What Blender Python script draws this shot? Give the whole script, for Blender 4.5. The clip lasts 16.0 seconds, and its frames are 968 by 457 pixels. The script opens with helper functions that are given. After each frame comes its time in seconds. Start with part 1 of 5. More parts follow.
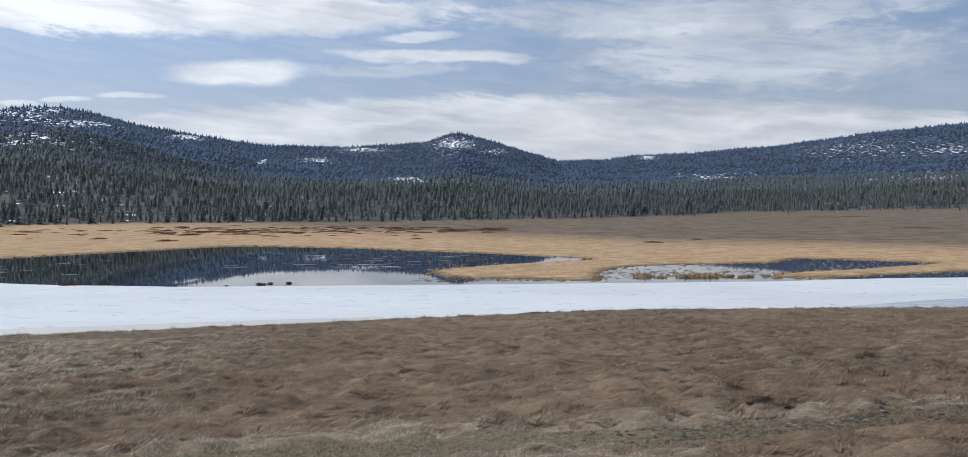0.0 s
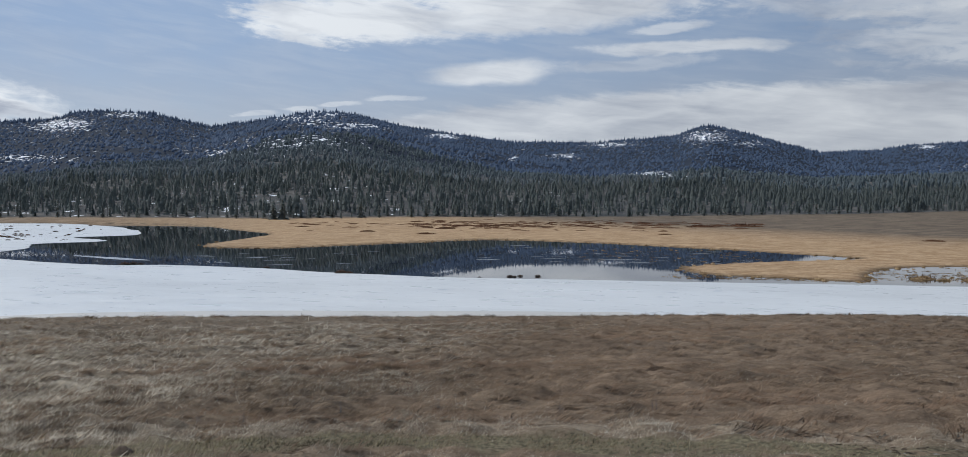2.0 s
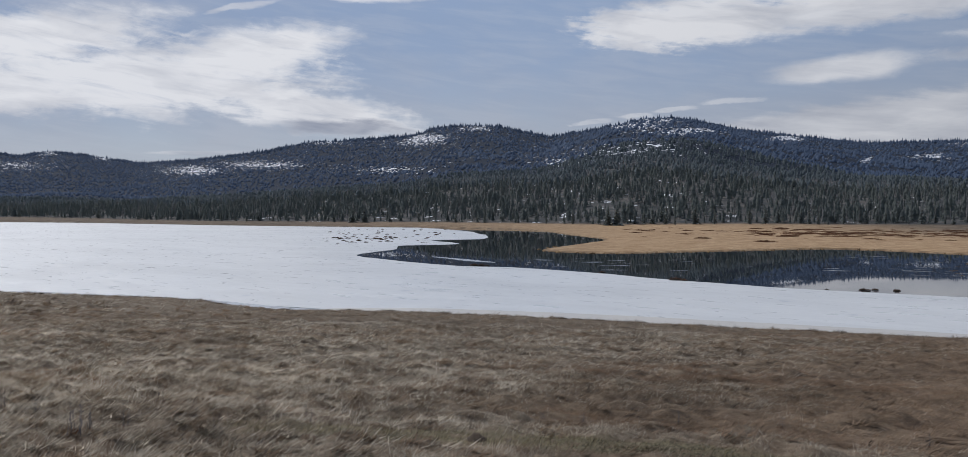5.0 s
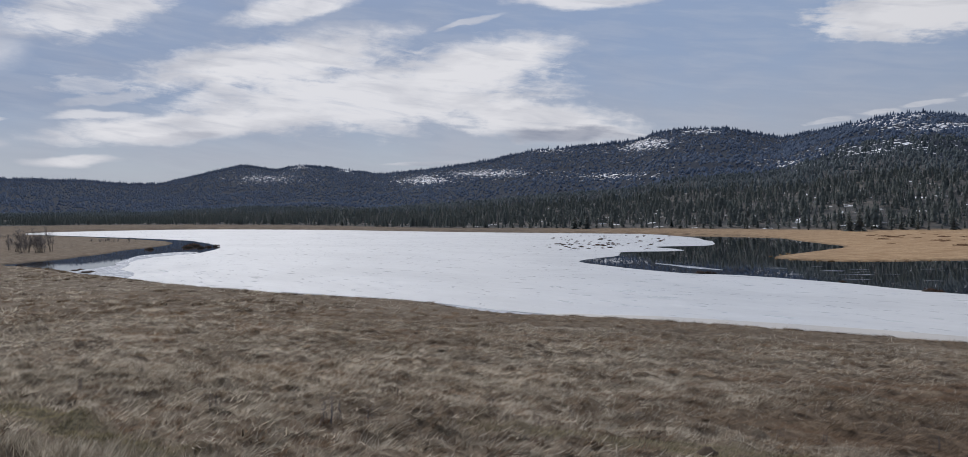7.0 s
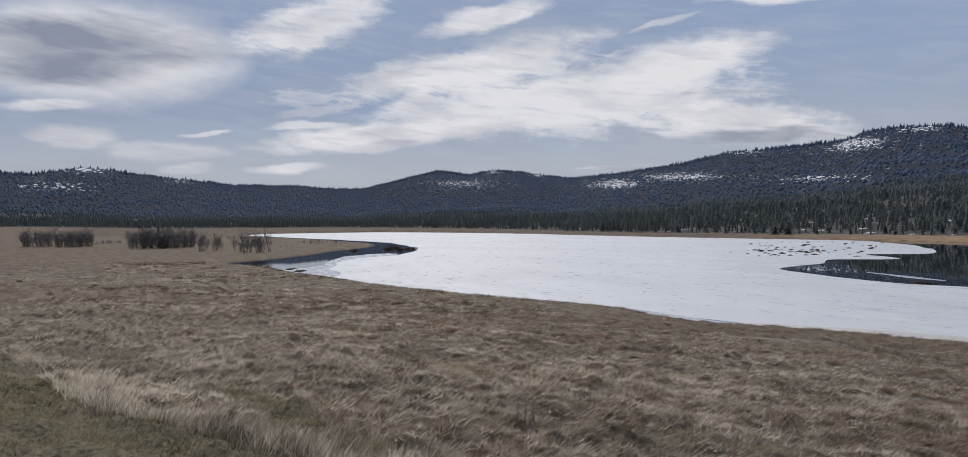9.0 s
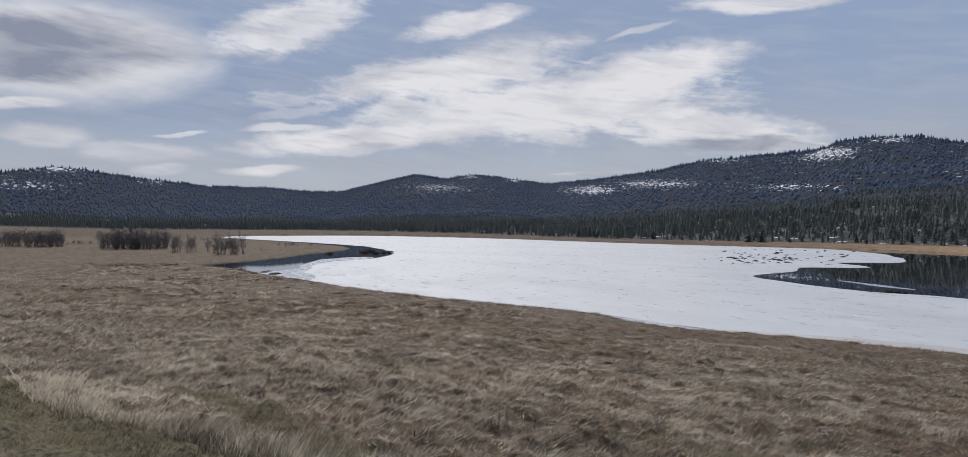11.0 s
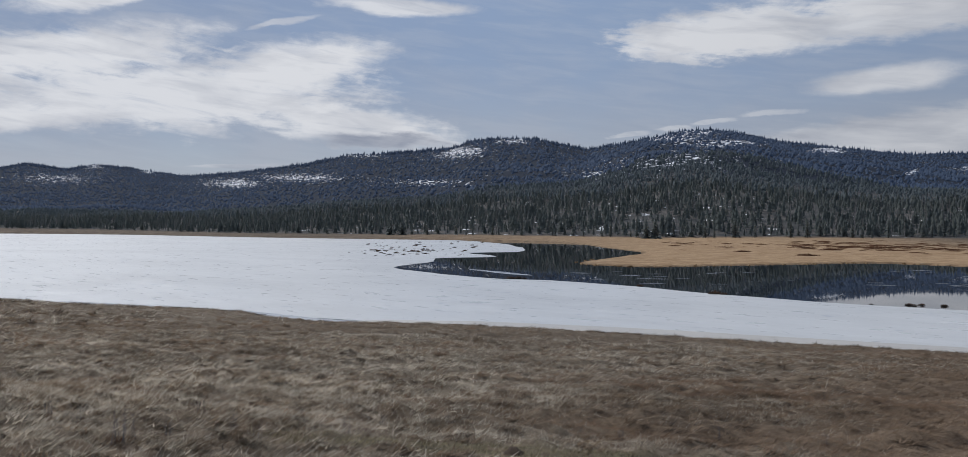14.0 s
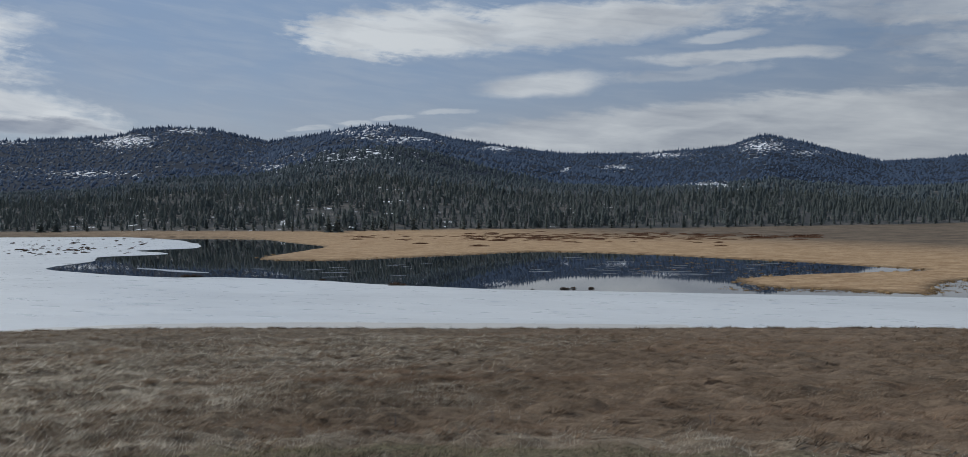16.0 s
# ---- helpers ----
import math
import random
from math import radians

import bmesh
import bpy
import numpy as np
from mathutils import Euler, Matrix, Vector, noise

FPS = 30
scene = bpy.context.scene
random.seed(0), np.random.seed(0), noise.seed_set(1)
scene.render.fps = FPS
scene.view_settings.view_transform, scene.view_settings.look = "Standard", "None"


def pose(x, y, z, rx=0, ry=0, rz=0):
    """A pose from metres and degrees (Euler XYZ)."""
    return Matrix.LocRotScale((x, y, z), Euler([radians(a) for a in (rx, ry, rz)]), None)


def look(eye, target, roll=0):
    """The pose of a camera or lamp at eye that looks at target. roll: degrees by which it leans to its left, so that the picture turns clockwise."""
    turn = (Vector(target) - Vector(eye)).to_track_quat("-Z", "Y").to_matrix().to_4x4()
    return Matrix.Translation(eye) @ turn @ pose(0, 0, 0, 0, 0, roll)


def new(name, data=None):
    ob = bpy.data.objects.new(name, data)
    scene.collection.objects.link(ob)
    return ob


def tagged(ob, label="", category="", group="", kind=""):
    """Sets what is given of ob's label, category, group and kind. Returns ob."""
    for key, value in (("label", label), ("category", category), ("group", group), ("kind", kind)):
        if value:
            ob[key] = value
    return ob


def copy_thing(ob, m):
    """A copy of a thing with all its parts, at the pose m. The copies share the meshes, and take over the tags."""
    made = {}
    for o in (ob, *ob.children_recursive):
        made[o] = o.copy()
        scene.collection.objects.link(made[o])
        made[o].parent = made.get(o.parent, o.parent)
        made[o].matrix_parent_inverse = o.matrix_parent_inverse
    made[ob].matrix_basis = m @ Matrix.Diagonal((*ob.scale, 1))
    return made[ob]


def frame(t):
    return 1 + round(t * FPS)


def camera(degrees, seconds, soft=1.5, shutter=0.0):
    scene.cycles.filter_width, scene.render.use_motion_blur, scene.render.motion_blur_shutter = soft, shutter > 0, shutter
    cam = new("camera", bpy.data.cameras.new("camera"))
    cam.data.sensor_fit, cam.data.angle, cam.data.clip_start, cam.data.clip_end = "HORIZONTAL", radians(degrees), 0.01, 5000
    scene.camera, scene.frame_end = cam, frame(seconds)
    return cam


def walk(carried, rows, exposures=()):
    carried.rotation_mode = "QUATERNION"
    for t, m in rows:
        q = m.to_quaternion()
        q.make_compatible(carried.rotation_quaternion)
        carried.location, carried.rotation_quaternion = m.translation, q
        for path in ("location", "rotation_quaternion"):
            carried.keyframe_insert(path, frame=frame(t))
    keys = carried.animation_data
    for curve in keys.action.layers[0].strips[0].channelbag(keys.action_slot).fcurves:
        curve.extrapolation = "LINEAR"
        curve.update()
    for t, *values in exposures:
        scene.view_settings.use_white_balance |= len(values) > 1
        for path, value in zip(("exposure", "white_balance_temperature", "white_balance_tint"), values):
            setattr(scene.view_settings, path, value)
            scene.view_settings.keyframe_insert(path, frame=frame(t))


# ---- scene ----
# Camera: a hand-held pan at arm's length round a standing point.
cam = camera(60.22, 16.0, 0.5)
EYE, ARM = 11.0, 0.4
ROWS = [
    (0.0, 0.0, -1.57, 0.0),
    (0.5, 4.04, -1.77, 0.02),
    (1.0, 8.03, -1.9, 0.05),
    (1.5, 11.91, -1.9, 0.02),
    (2.0, 16.83, -1.91, 0.04),
    (2.5, 20.89, -1.84, 0.07),
    (3.0, 25.02, -1.86, 0.07),
    (3.5, 28.18, -1.83, 0.1),
    (6.0, 48.29, -1.13, 0.25),
    (6.5, 52.33, -1.0, 0.4),
    (7.0, 54.57, -0.92, 0.57),
    (7.5, 57.51, -0.8, 0.76),
    (8.0, 62.5, -0.68, 0.72),
    (8.5, 65.33, -0.62, 0.56),
    (8.7, 66.35, -0.59, 0.5),
    (9.75, 68.7, -0.42, 0.1),
    (10.8, 66.55, -0.23, -0.26),
    (11.0, 65.95, -0.21, -0.3),
    (11.5, 63.35, -0.24, -0.25),
    (12.0, 60.25, -0.22, -0.12),
    (12.5, 55.94, -0.34, -0.03),
    (13.0, 51.44, -0.39, 0.1),
    (13.5, 46.27, -0.5, 0.17),
    (14.0, 41.96, -0.57, 0.05),
    (14.5, 34.98, -0.74, 0.1),
    (15.0, 27.6, -0.9, 0.06),
    (15.5, 23.33, -0.98, 0.26),
    (16.0, 20.42, -1.07, 0.38),
]
EXPOSURES = [(0.0, 0.12, 6010, 9), (1.5, -0.11, 6020, 8), (3.5, -0.38, 6070, 10), (7.0, -0.45, 6220, 13), (11.0, -0.42, 6270, 13), (13.5, -0.48, 6170, 12), (16.0, -0.6, 6000, 7)]
walk(cam, [(t, pose(-ARM * math.sin(radians(yaw)), ARM * (math.cos(radians(yaw)) - 1), EYE, 90 + pitch, roll, yaw))
           for t, yaw, pitch, roll in ROWS], EXPOSURES)

# ---- light ----
SUN_AZ, SUN_EL = 74.0, 45.0          # degrees to the left of +y, and up


def aim(az, el):
    a, e = radians(az), radians(el)
    return Vector((-math.sin(a) * math.cos(e), math.cos(a) * math.cos(e), math.sin(e)))


sun_data = bpy.data.lights.new("sun", "SUN")
sun_data.energy, sun_data.angle, sun_data.color = 3.3, radians(1.5), (1.0, 0.95, 0.87)
sun = new("sun", sun_data)
sun.matrix_world = look(aim(SUN_AZ, SUN_EL) * 200, (0, 0, 0))


class Nodes:
    """Short hand for building a node tree."""

    def __init__(self, tree):
        self.tree = tree
        tree.nodes.clear()

    def add(self, kind, ins=None, **props):
        n = self.tree.nodes.new(kind)
        for k, v in props.items():
            setattr(n, k, v)
        for k, v in (ins or {}).items():
            self.put(n.inputs[k], v)
        return n

    def put(self, sock, v):
        if isinstance(v, bpy.types.NodeSocket):
            self.tree.links.new(v, sock)
        else:
            sock.default_value = v

    def m(self, op, a, b=0.0, c=0.0, clamp=False):
        n = self.add("ShaderNodeMath", operation=op, use_clamp=clamp)
        for i, v in enumerate((a, b, c)):
            self.put(n.inputs[i], v)
        return n.outputs[0]

    def mix(self, f, a, b):
        n = self.add("ShaderNodeMix", data_type="RGBA")
        self.put(n.inputs[0], f)
        self.put(n.inputs[6], a)
        self.put(n.inputs[7], b)
        return n.outputs[2]

    def ramp(self, v, lo, hi, a=0.0, b=1.0, smooth=True):
        n = self.add("ShaderNodeMapRange", {0: v, 1: lo, 2: hi, 3: a, 4: b},
                     interpolation_type="SMOOTHSTEP" if smooth else "LINEAR")
        return n.outputs[0]

    def noise(self, vec, scale, detail=4.0, rough=0.55, distort=0.0):
        n = self.add("ShaderNodeTexNoise", {"Scale": scale, "Detail": detail, "Roughness": rough, "Distortion": distort})
        if vec is not None:
            self.put(n.inputs["Vector"], vec)
        return n.outputs[0]

    def combine(self, x, y, z):
        n = self.add("ShaderNodeCombineXYZ")
        for i, v in enumerate((x, y, z)):
            self.put(n.inputs[i], v)
        return n.outputs[0]


world = bpy.data.worlds.new("sky")
scene.world = world
world.use_nodes = True
W = Nodes(world.node_tree)
sky = W.add("ShaderNodeTexSky", sky_type="NISHITA", sun_disc=False, sun_elevation=radians(SUN_EL),
            sun_rotation=radians(-SUN_AZ), altitude=1200.0, air_density=1.0, dust_density=0.6, ozone_density=1.4)
way = W.add("ShaderNodeTexCoord").outputs["Generated"]
split = W.add("ShaderNodeSeparateXYZ", {0: way})
sx, sy, sz = split.outputs
az = W.m("MULTIPLY", W.m("ARCTAN2", W.m("MULTIPLY", sx, -1.0), sy), 57.2958)
el = W.m("MULTIPLY", W.m("ARCSINE", sz), 57.2958)
# a flat cloud deck seen in perspective
low = W.m("ADD", W.m("MAXIMUM", sz, 0.0), 0.10)
deck = W.combine(W.m("DIVIDE", sx, low), W.m("DIVIDE", sy, low), 0.0)
billow = W.noise(deck, 1.3, 7.0, 0.6, 0.3)
# the drawn-out shapes that the wind gives to cloud, coarse and fibrous
bend = W.add("ShaderNodeTexNoise", {"Vector": W.combine(W.m("MULTIPLY", az, 0.16), W.m("MULTIPLY", el, 0.42), 3.0), "Scale": 1.0, "Detail": 4.0, "Roughness": 0.55})
bend = W.add("ShaderNodeSeparateXYZ", {0: bend.outputs["Color"]}).outputs
az_w = W.m("ADD", az, W.m("MULTIPLY", W.m("SUBTRACT", bend[0], 0.5), 3.2))
el_w = W.m("ADD", el, W.m("MULTIPLY", W.m("SUBTRACT", bend[1], 0.5), 1.2))
slant = W.m("ADD", az, W.m("MULTIPLY", el, -1.6))
fibre_sky = W.noise(W.combine(W.m("MULTIPLY", slant, 0.24), W.m("MULTIPLY", W.m("SUBTRACT", el, W.m("MULTIPLY", az, 0.10)), 1.5), 7.0), 1.0, 6.0, 0.6, 0.5)
puff = W.noise(W.combine(W.m("MULTIPLY", az, 0.42), W.m("MULTIPLY", el, 1.0), 23.0), 1.0, 7.0, 0.62, 0.3)
tear = W.m("ADD", W.m("MULTIPLY", W.m("SUBTRACT", fibre_sky, 0.5), 1.3), W.m("MULTIPLY", W.m("SUBTRACT", puff, 0.5), 1.4))
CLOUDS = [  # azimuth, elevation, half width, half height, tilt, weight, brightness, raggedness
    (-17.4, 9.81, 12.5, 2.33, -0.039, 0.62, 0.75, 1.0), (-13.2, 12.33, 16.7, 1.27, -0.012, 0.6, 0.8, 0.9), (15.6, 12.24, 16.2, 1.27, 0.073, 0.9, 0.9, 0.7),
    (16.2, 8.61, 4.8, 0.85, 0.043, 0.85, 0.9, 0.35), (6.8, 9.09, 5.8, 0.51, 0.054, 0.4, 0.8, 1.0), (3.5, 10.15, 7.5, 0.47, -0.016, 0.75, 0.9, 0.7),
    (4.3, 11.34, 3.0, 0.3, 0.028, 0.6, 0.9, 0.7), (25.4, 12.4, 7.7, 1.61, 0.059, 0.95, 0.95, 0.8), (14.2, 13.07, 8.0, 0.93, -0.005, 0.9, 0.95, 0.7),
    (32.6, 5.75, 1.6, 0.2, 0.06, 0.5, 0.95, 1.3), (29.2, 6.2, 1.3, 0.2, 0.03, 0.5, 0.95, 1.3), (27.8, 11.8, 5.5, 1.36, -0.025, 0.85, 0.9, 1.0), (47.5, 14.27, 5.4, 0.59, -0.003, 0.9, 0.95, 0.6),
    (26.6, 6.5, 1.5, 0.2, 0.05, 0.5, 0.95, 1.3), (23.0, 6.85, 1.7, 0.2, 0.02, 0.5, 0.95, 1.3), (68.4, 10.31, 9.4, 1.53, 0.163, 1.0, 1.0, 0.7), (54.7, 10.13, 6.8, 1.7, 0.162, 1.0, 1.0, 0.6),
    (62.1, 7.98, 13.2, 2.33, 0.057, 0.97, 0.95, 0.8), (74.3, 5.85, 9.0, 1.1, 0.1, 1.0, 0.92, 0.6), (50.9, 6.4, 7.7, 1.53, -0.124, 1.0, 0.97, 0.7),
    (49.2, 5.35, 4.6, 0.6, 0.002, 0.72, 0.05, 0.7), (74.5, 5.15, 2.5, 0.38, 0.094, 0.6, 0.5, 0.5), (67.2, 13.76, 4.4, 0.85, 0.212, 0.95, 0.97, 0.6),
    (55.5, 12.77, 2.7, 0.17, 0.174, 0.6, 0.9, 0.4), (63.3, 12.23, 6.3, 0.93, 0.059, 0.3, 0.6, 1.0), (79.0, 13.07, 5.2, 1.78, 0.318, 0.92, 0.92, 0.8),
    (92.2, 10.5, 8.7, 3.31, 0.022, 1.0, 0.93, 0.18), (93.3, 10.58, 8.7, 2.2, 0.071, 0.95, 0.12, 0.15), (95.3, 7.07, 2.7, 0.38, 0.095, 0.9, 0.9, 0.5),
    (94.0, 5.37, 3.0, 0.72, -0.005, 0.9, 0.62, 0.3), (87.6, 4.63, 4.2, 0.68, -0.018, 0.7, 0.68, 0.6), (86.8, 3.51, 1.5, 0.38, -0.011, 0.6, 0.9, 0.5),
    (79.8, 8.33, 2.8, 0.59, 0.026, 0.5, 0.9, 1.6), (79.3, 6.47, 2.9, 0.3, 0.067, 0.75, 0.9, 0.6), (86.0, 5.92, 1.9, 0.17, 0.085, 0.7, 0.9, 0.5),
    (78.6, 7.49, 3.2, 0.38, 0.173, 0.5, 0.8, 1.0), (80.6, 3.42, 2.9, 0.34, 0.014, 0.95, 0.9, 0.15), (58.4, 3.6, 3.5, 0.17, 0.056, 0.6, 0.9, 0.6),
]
# the long bank that lies behind the northern hills
bank_top = W.m("SUBTRACT", 7.75, W.m("MULTIPLY", W.m("POWER", W.m("DIVIDE", W.m("ADD", az, 3.0), 22.0), 2.0), 1.35))
bank_in = W.m("ADD", W.m("SUBTRACT", bank_top, el), W.m("MULTIPLY", tear, 0.75))
cover = W.m("MULTIPLY", W.ramp(bank_in, -0.05, 0.75), W.m("MULTIPLY", W.ramp(az, 30.0, 22.0), 0.85))
glow = W.m("MULTIPLY", cover, 0.72)
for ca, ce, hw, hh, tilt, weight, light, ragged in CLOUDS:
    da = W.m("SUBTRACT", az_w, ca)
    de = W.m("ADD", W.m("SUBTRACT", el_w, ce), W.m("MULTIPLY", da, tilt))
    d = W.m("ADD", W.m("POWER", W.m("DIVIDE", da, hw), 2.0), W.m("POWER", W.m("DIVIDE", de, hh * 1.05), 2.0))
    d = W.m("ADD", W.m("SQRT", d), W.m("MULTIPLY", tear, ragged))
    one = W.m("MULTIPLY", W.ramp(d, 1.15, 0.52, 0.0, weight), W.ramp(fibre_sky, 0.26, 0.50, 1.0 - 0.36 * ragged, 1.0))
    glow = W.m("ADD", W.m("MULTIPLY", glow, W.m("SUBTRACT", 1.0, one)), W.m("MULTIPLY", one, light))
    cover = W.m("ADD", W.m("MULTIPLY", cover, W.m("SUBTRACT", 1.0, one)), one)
# the rest of the sky carries the same broken cloud
rest = W.m("MULTIPLY", W.ramp(billow, 0.45, 0.68), W.ramp(el, 15.5, 21.0, 0.0, 0.9))
glow = W.m("ADD", W.m("MULTIPLY", glow, W.m("SUBTRACT", 1.0, rest)), W.m("MULTIPLY", rest, 0.7))
cover = W.m("MAXIMUM", cover, rest)
veil = W.m("MULTIPLY", W.ramp(el, 40.0, 6.0, 0.5, 0.92), W.ramp(bend[2], 0.2, 0.8, 0.92, 1.05))
body = W.noise(W.combine(W.m("MULTIPLY", az_w, 0.13), W.m("MULTIPLY", el_w, 0.5), 11.0), 1.0, 4.0, 0.5, 0.4)
shine = W.m("ADD", W.m("DIVIDE", glow, W.m("MAXIMUM", cover, 0.02)), W.m("ADD", W.m("MULTIPLY", W.m("SUBTRACT", body, 0.53), 1.7), W.m("MULTIPLY", W.m("SUBTRACT", fibre_sky, 0.5), 0.6)), 0.0, clamp=True)
cloud_colour = W.mix(shine, (2.9, 3.2, 3.95, 1), (8.4, 8.35, 8.3, 1))
haze = W.mix(W.ramp(az, -22.0, 14.0), (2.8, 3.65, 5.1, 1), (3.3, 4.15, 5.6, 1))
haze = W.mix(W.ramp(az, 28.0, 66.0), haze, (2.95, 3.55, 4.7, 1))
haze = W.mix(W.ramp(el, W.ramp(az, 40.0, 70.0, 12.0, 8.0), 3.0, 0.0, 0.85), haze, (4.7, 4.9, 5.3, 1))
cirrus = W.m("MULTIPLY", W.ramp(W.m("ADD", W.m("MULTIPLY", fibre_sky, 0.6), W.m("MULTIPLY", bend[2], 0.5)), 0.46, 0.72), 0.2)
colour = W.mix(veil, sky.outputs[0], haze)
colour = W.mix(cirrus, colour, (6.2, 6.5, 6.9, 1))
colour = W.mix(cover, colour, cloud_colour)
# thin cloud brightens towards the sun
toward = aim(SUN_AZ, SUN_EL)
near_sun = W.add("ShaderNodeVectorMath", {0: way, 1: tuple(toward)}, operation="DOT_PRODUCT").outputs["Value"]
gain = W.ramp(near_sun, 0.1, 1.0, 0.88, 1.25)
scaled = W.add("ShaderNodeVectorMath", {0: colour, 3: gain}, operation="SCALE").outputs[0]
back = W.add("ShaderNodeBackground", {"Color": scaled, "Strength": 0.1})
W.add("ShaderNodeOutputWorld", {"Surface": back.outputs[0]})


# ---- materials ----
def material(name):
    m = bpy.data.materials.new(name)
    m.use_nodes = True
    return m, Nodes(m.node_tree)


def finish(n, colour, rough=0.9, bump=None, strength=0.3, distance=0.05, spec=0.2, **more):
    ins = {"Base Color": colour, "Roughness": rough, "Specular IOR Level": spec}
    ins.update(more)
    b = n.add("ShaderNodeBsdfPrincipled", ins)
    if bump is not None:
        bn = n.add("ShaderNodeBump", {"Strength": strength, "Distance": distance, "Height": bump})
        n.tree.links.new(bn.outputs[0], b.inputs["Normal"])
    n.add("ShaderNodeOutputMaterial", {"Surface": b.outputs[0]})
    return b


def foliage(name, dark, light, scale=0.05, rough=0.9, thin=0.0):
    m, n = material(name)
    g = n.add("ShaderNodeNewGeometry")
    t = n.m("ADD", n.m("MULTIPLY", g.outputs["Random Per Island"], 0.6), n.m("MULTIPLY", n.noise(g.outputs["Position"], scale, 3.0), 0.4))
    o = n.add("ShaderNodeObjectInfo")
    t = n.m("ADD", t, n.m("MULTIPLY", n.m("SUBTRACT", o.outputs["Random"], 0.5), 0.25))
    col = n.mix(n.ramp(t, 0.15, 0.9), (*dark, 1), (*light, 1))
    b = finish(n, col, rough)
    if thin:        # translucent share, which lifts the shaded side of the crowns
        through_ = n.add("ShaderNodeBsdfTranslucent", {"Color": col})
        both = n.add("ShaderNodeMixShader", {0: thin, 1: b.outputs[0], 2: through_.outputs[0]})
        n.put(n.tree.nodes["Material Output"].inputs[0], both.outputs[0])
    return m


def ground_material():
    m, n = material("ground_cover")
    pos = n.add("ShaderNodeNewGeometry").outputs["Position"]
    zone = {k: n.add("ShaderNodeAttribute", attribute_name=k).outputs["Fac"] for k in ("slope", "marsh", "forest", "snow", "mud", "track", "haze_shade", "bleach")}
    big = n.noise(pos, 0.045, 5.0, 0.6, 0.5)
    mid = n.noise(pos, 1.9, 5.0, 0.65, 0.4)
    stretch = n.add("ShaderNodeMapping", {"Vector": pos, "Scale": (0.35, 1.3, 1.0), "Rotation": (0, 0, 0.15)}).outputs[0]
    laid = n.noise(stretch, 2.2, 5.0, 0.65, 0.6)
    small = n.noise(pos, 9.0, 4.0, 0.7)
    # dry pasture
    grass = n.mix(n.ramp(laid, 0.3, 0.7), (0.130, 0.094, 0.066, 1), (0.255, 0.187, 0.126, 1))
    grass = n.mix(n.m("MULTIPLY", n.ramp(mid, 0.50, 0.64), 0.65), grass, (0.050, 0.037, 0.027, 1))
    grass = n.mix(n.m("MULTIPLY", n.ramp(big, 0.48, 0.68), 0.5), grass, (0.21, 0.128, 0.078, 1))
    grass = n.mix(n.m("MULTIPLY", n.ramp(small, 0.62, 0.8), 0.6), grass, (0.36, 0.30, 0.215, 1))
    px = n.add("ShaderNodeSeparateXYZ", {0: pos}).outputs[0]
    warm_band = n.m("MULTIPLY", n.ramp(px, -15.0, -6.0), n.ramp(px, 9.0, 2.0, 0.25, 1.0))
    grass = n.mix(n.m("MULTIPLY", warm_band, 0.32), grass, (0.28, 0.204, 0.142, 1))
    grass = n.mix(n.ramp(n.noise(pos, 0.16, 6.0, 0.72, 0.4), 0.50, 0.62, 0.0, 0.5), grass, (0.095, 0.070, 0.050, 1))
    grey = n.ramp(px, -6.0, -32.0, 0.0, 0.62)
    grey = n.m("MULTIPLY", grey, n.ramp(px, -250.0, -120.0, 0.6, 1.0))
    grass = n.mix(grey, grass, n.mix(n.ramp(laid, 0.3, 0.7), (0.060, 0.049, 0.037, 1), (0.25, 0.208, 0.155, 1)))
    grass = n.mix(n.ramp(n.noise(pos, 0.11, 7.0, 0.75, 0.4), 0.52, 0.66, 0.0, 0.5), grass, (0.110, 0.086, 0.064, 1))
    far_pale = n.m("MULTIPLY", n.ramp(n.noise(pos, 0.35, 7.0, 0.78), 0.47, 0.60), n.ramp(px, -35.0, -90.0, 0.0, 0.5))
    grass = n.mix(far_pale, grass, (0.36, 0.305, 0.230, 1))
    # dark streaks painted in, standing for shadows between the laid tufts
    lines = n.add("ShaderNodeMapping", {"Vector": pos, "Scale": (0.22, 1.2, 1.0), "Rotation": (0, 0, 0.1)}).outputs[0]
    grass = n.mix(n.m("MULTIPLY", n.ramp(n.noise(lines, 0.9, 6.0, 0.7, 0.8), 0.54, 0.66), 0.55), grass, (0.050, 0.038, 0.028, 1))
    pale = n.ramp(n.noise(lines, 0.28, 6.0, 0.72, 0.6), 0.54, 0.68)
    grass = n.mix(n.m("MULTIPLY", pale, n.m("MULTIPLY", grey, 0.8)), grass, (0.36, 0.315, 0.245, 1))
    grass = n.mix(n.m("MULTIPLY", zone["bleach"], n.ramp(laid, 0.36, 0.62, 0.0, 0.6)), grass, (0.34, 0.288, 0.215, 1))
    comb = n.add("ShaderNodeMapping", {"Vector": pos, "Scale": (7.0, 26.0, 10.0), "Rotation": (0, 0, 0.5)}).outputs[0]
    fibre = n.noise(comb, 1.0, 5.0, 0.7, 1.2)
    grass = n.mix(n.ramp(fibre, 0.36, 0.54, 0.45, 0.0), grass, (0.045, 0.034, 0.025, 1))
    grass = n.mix(n.ramp(fibre, 0.55, 0.72, 0.0, 0.55), grass, (0.38, 0.315, 0.225, 1))
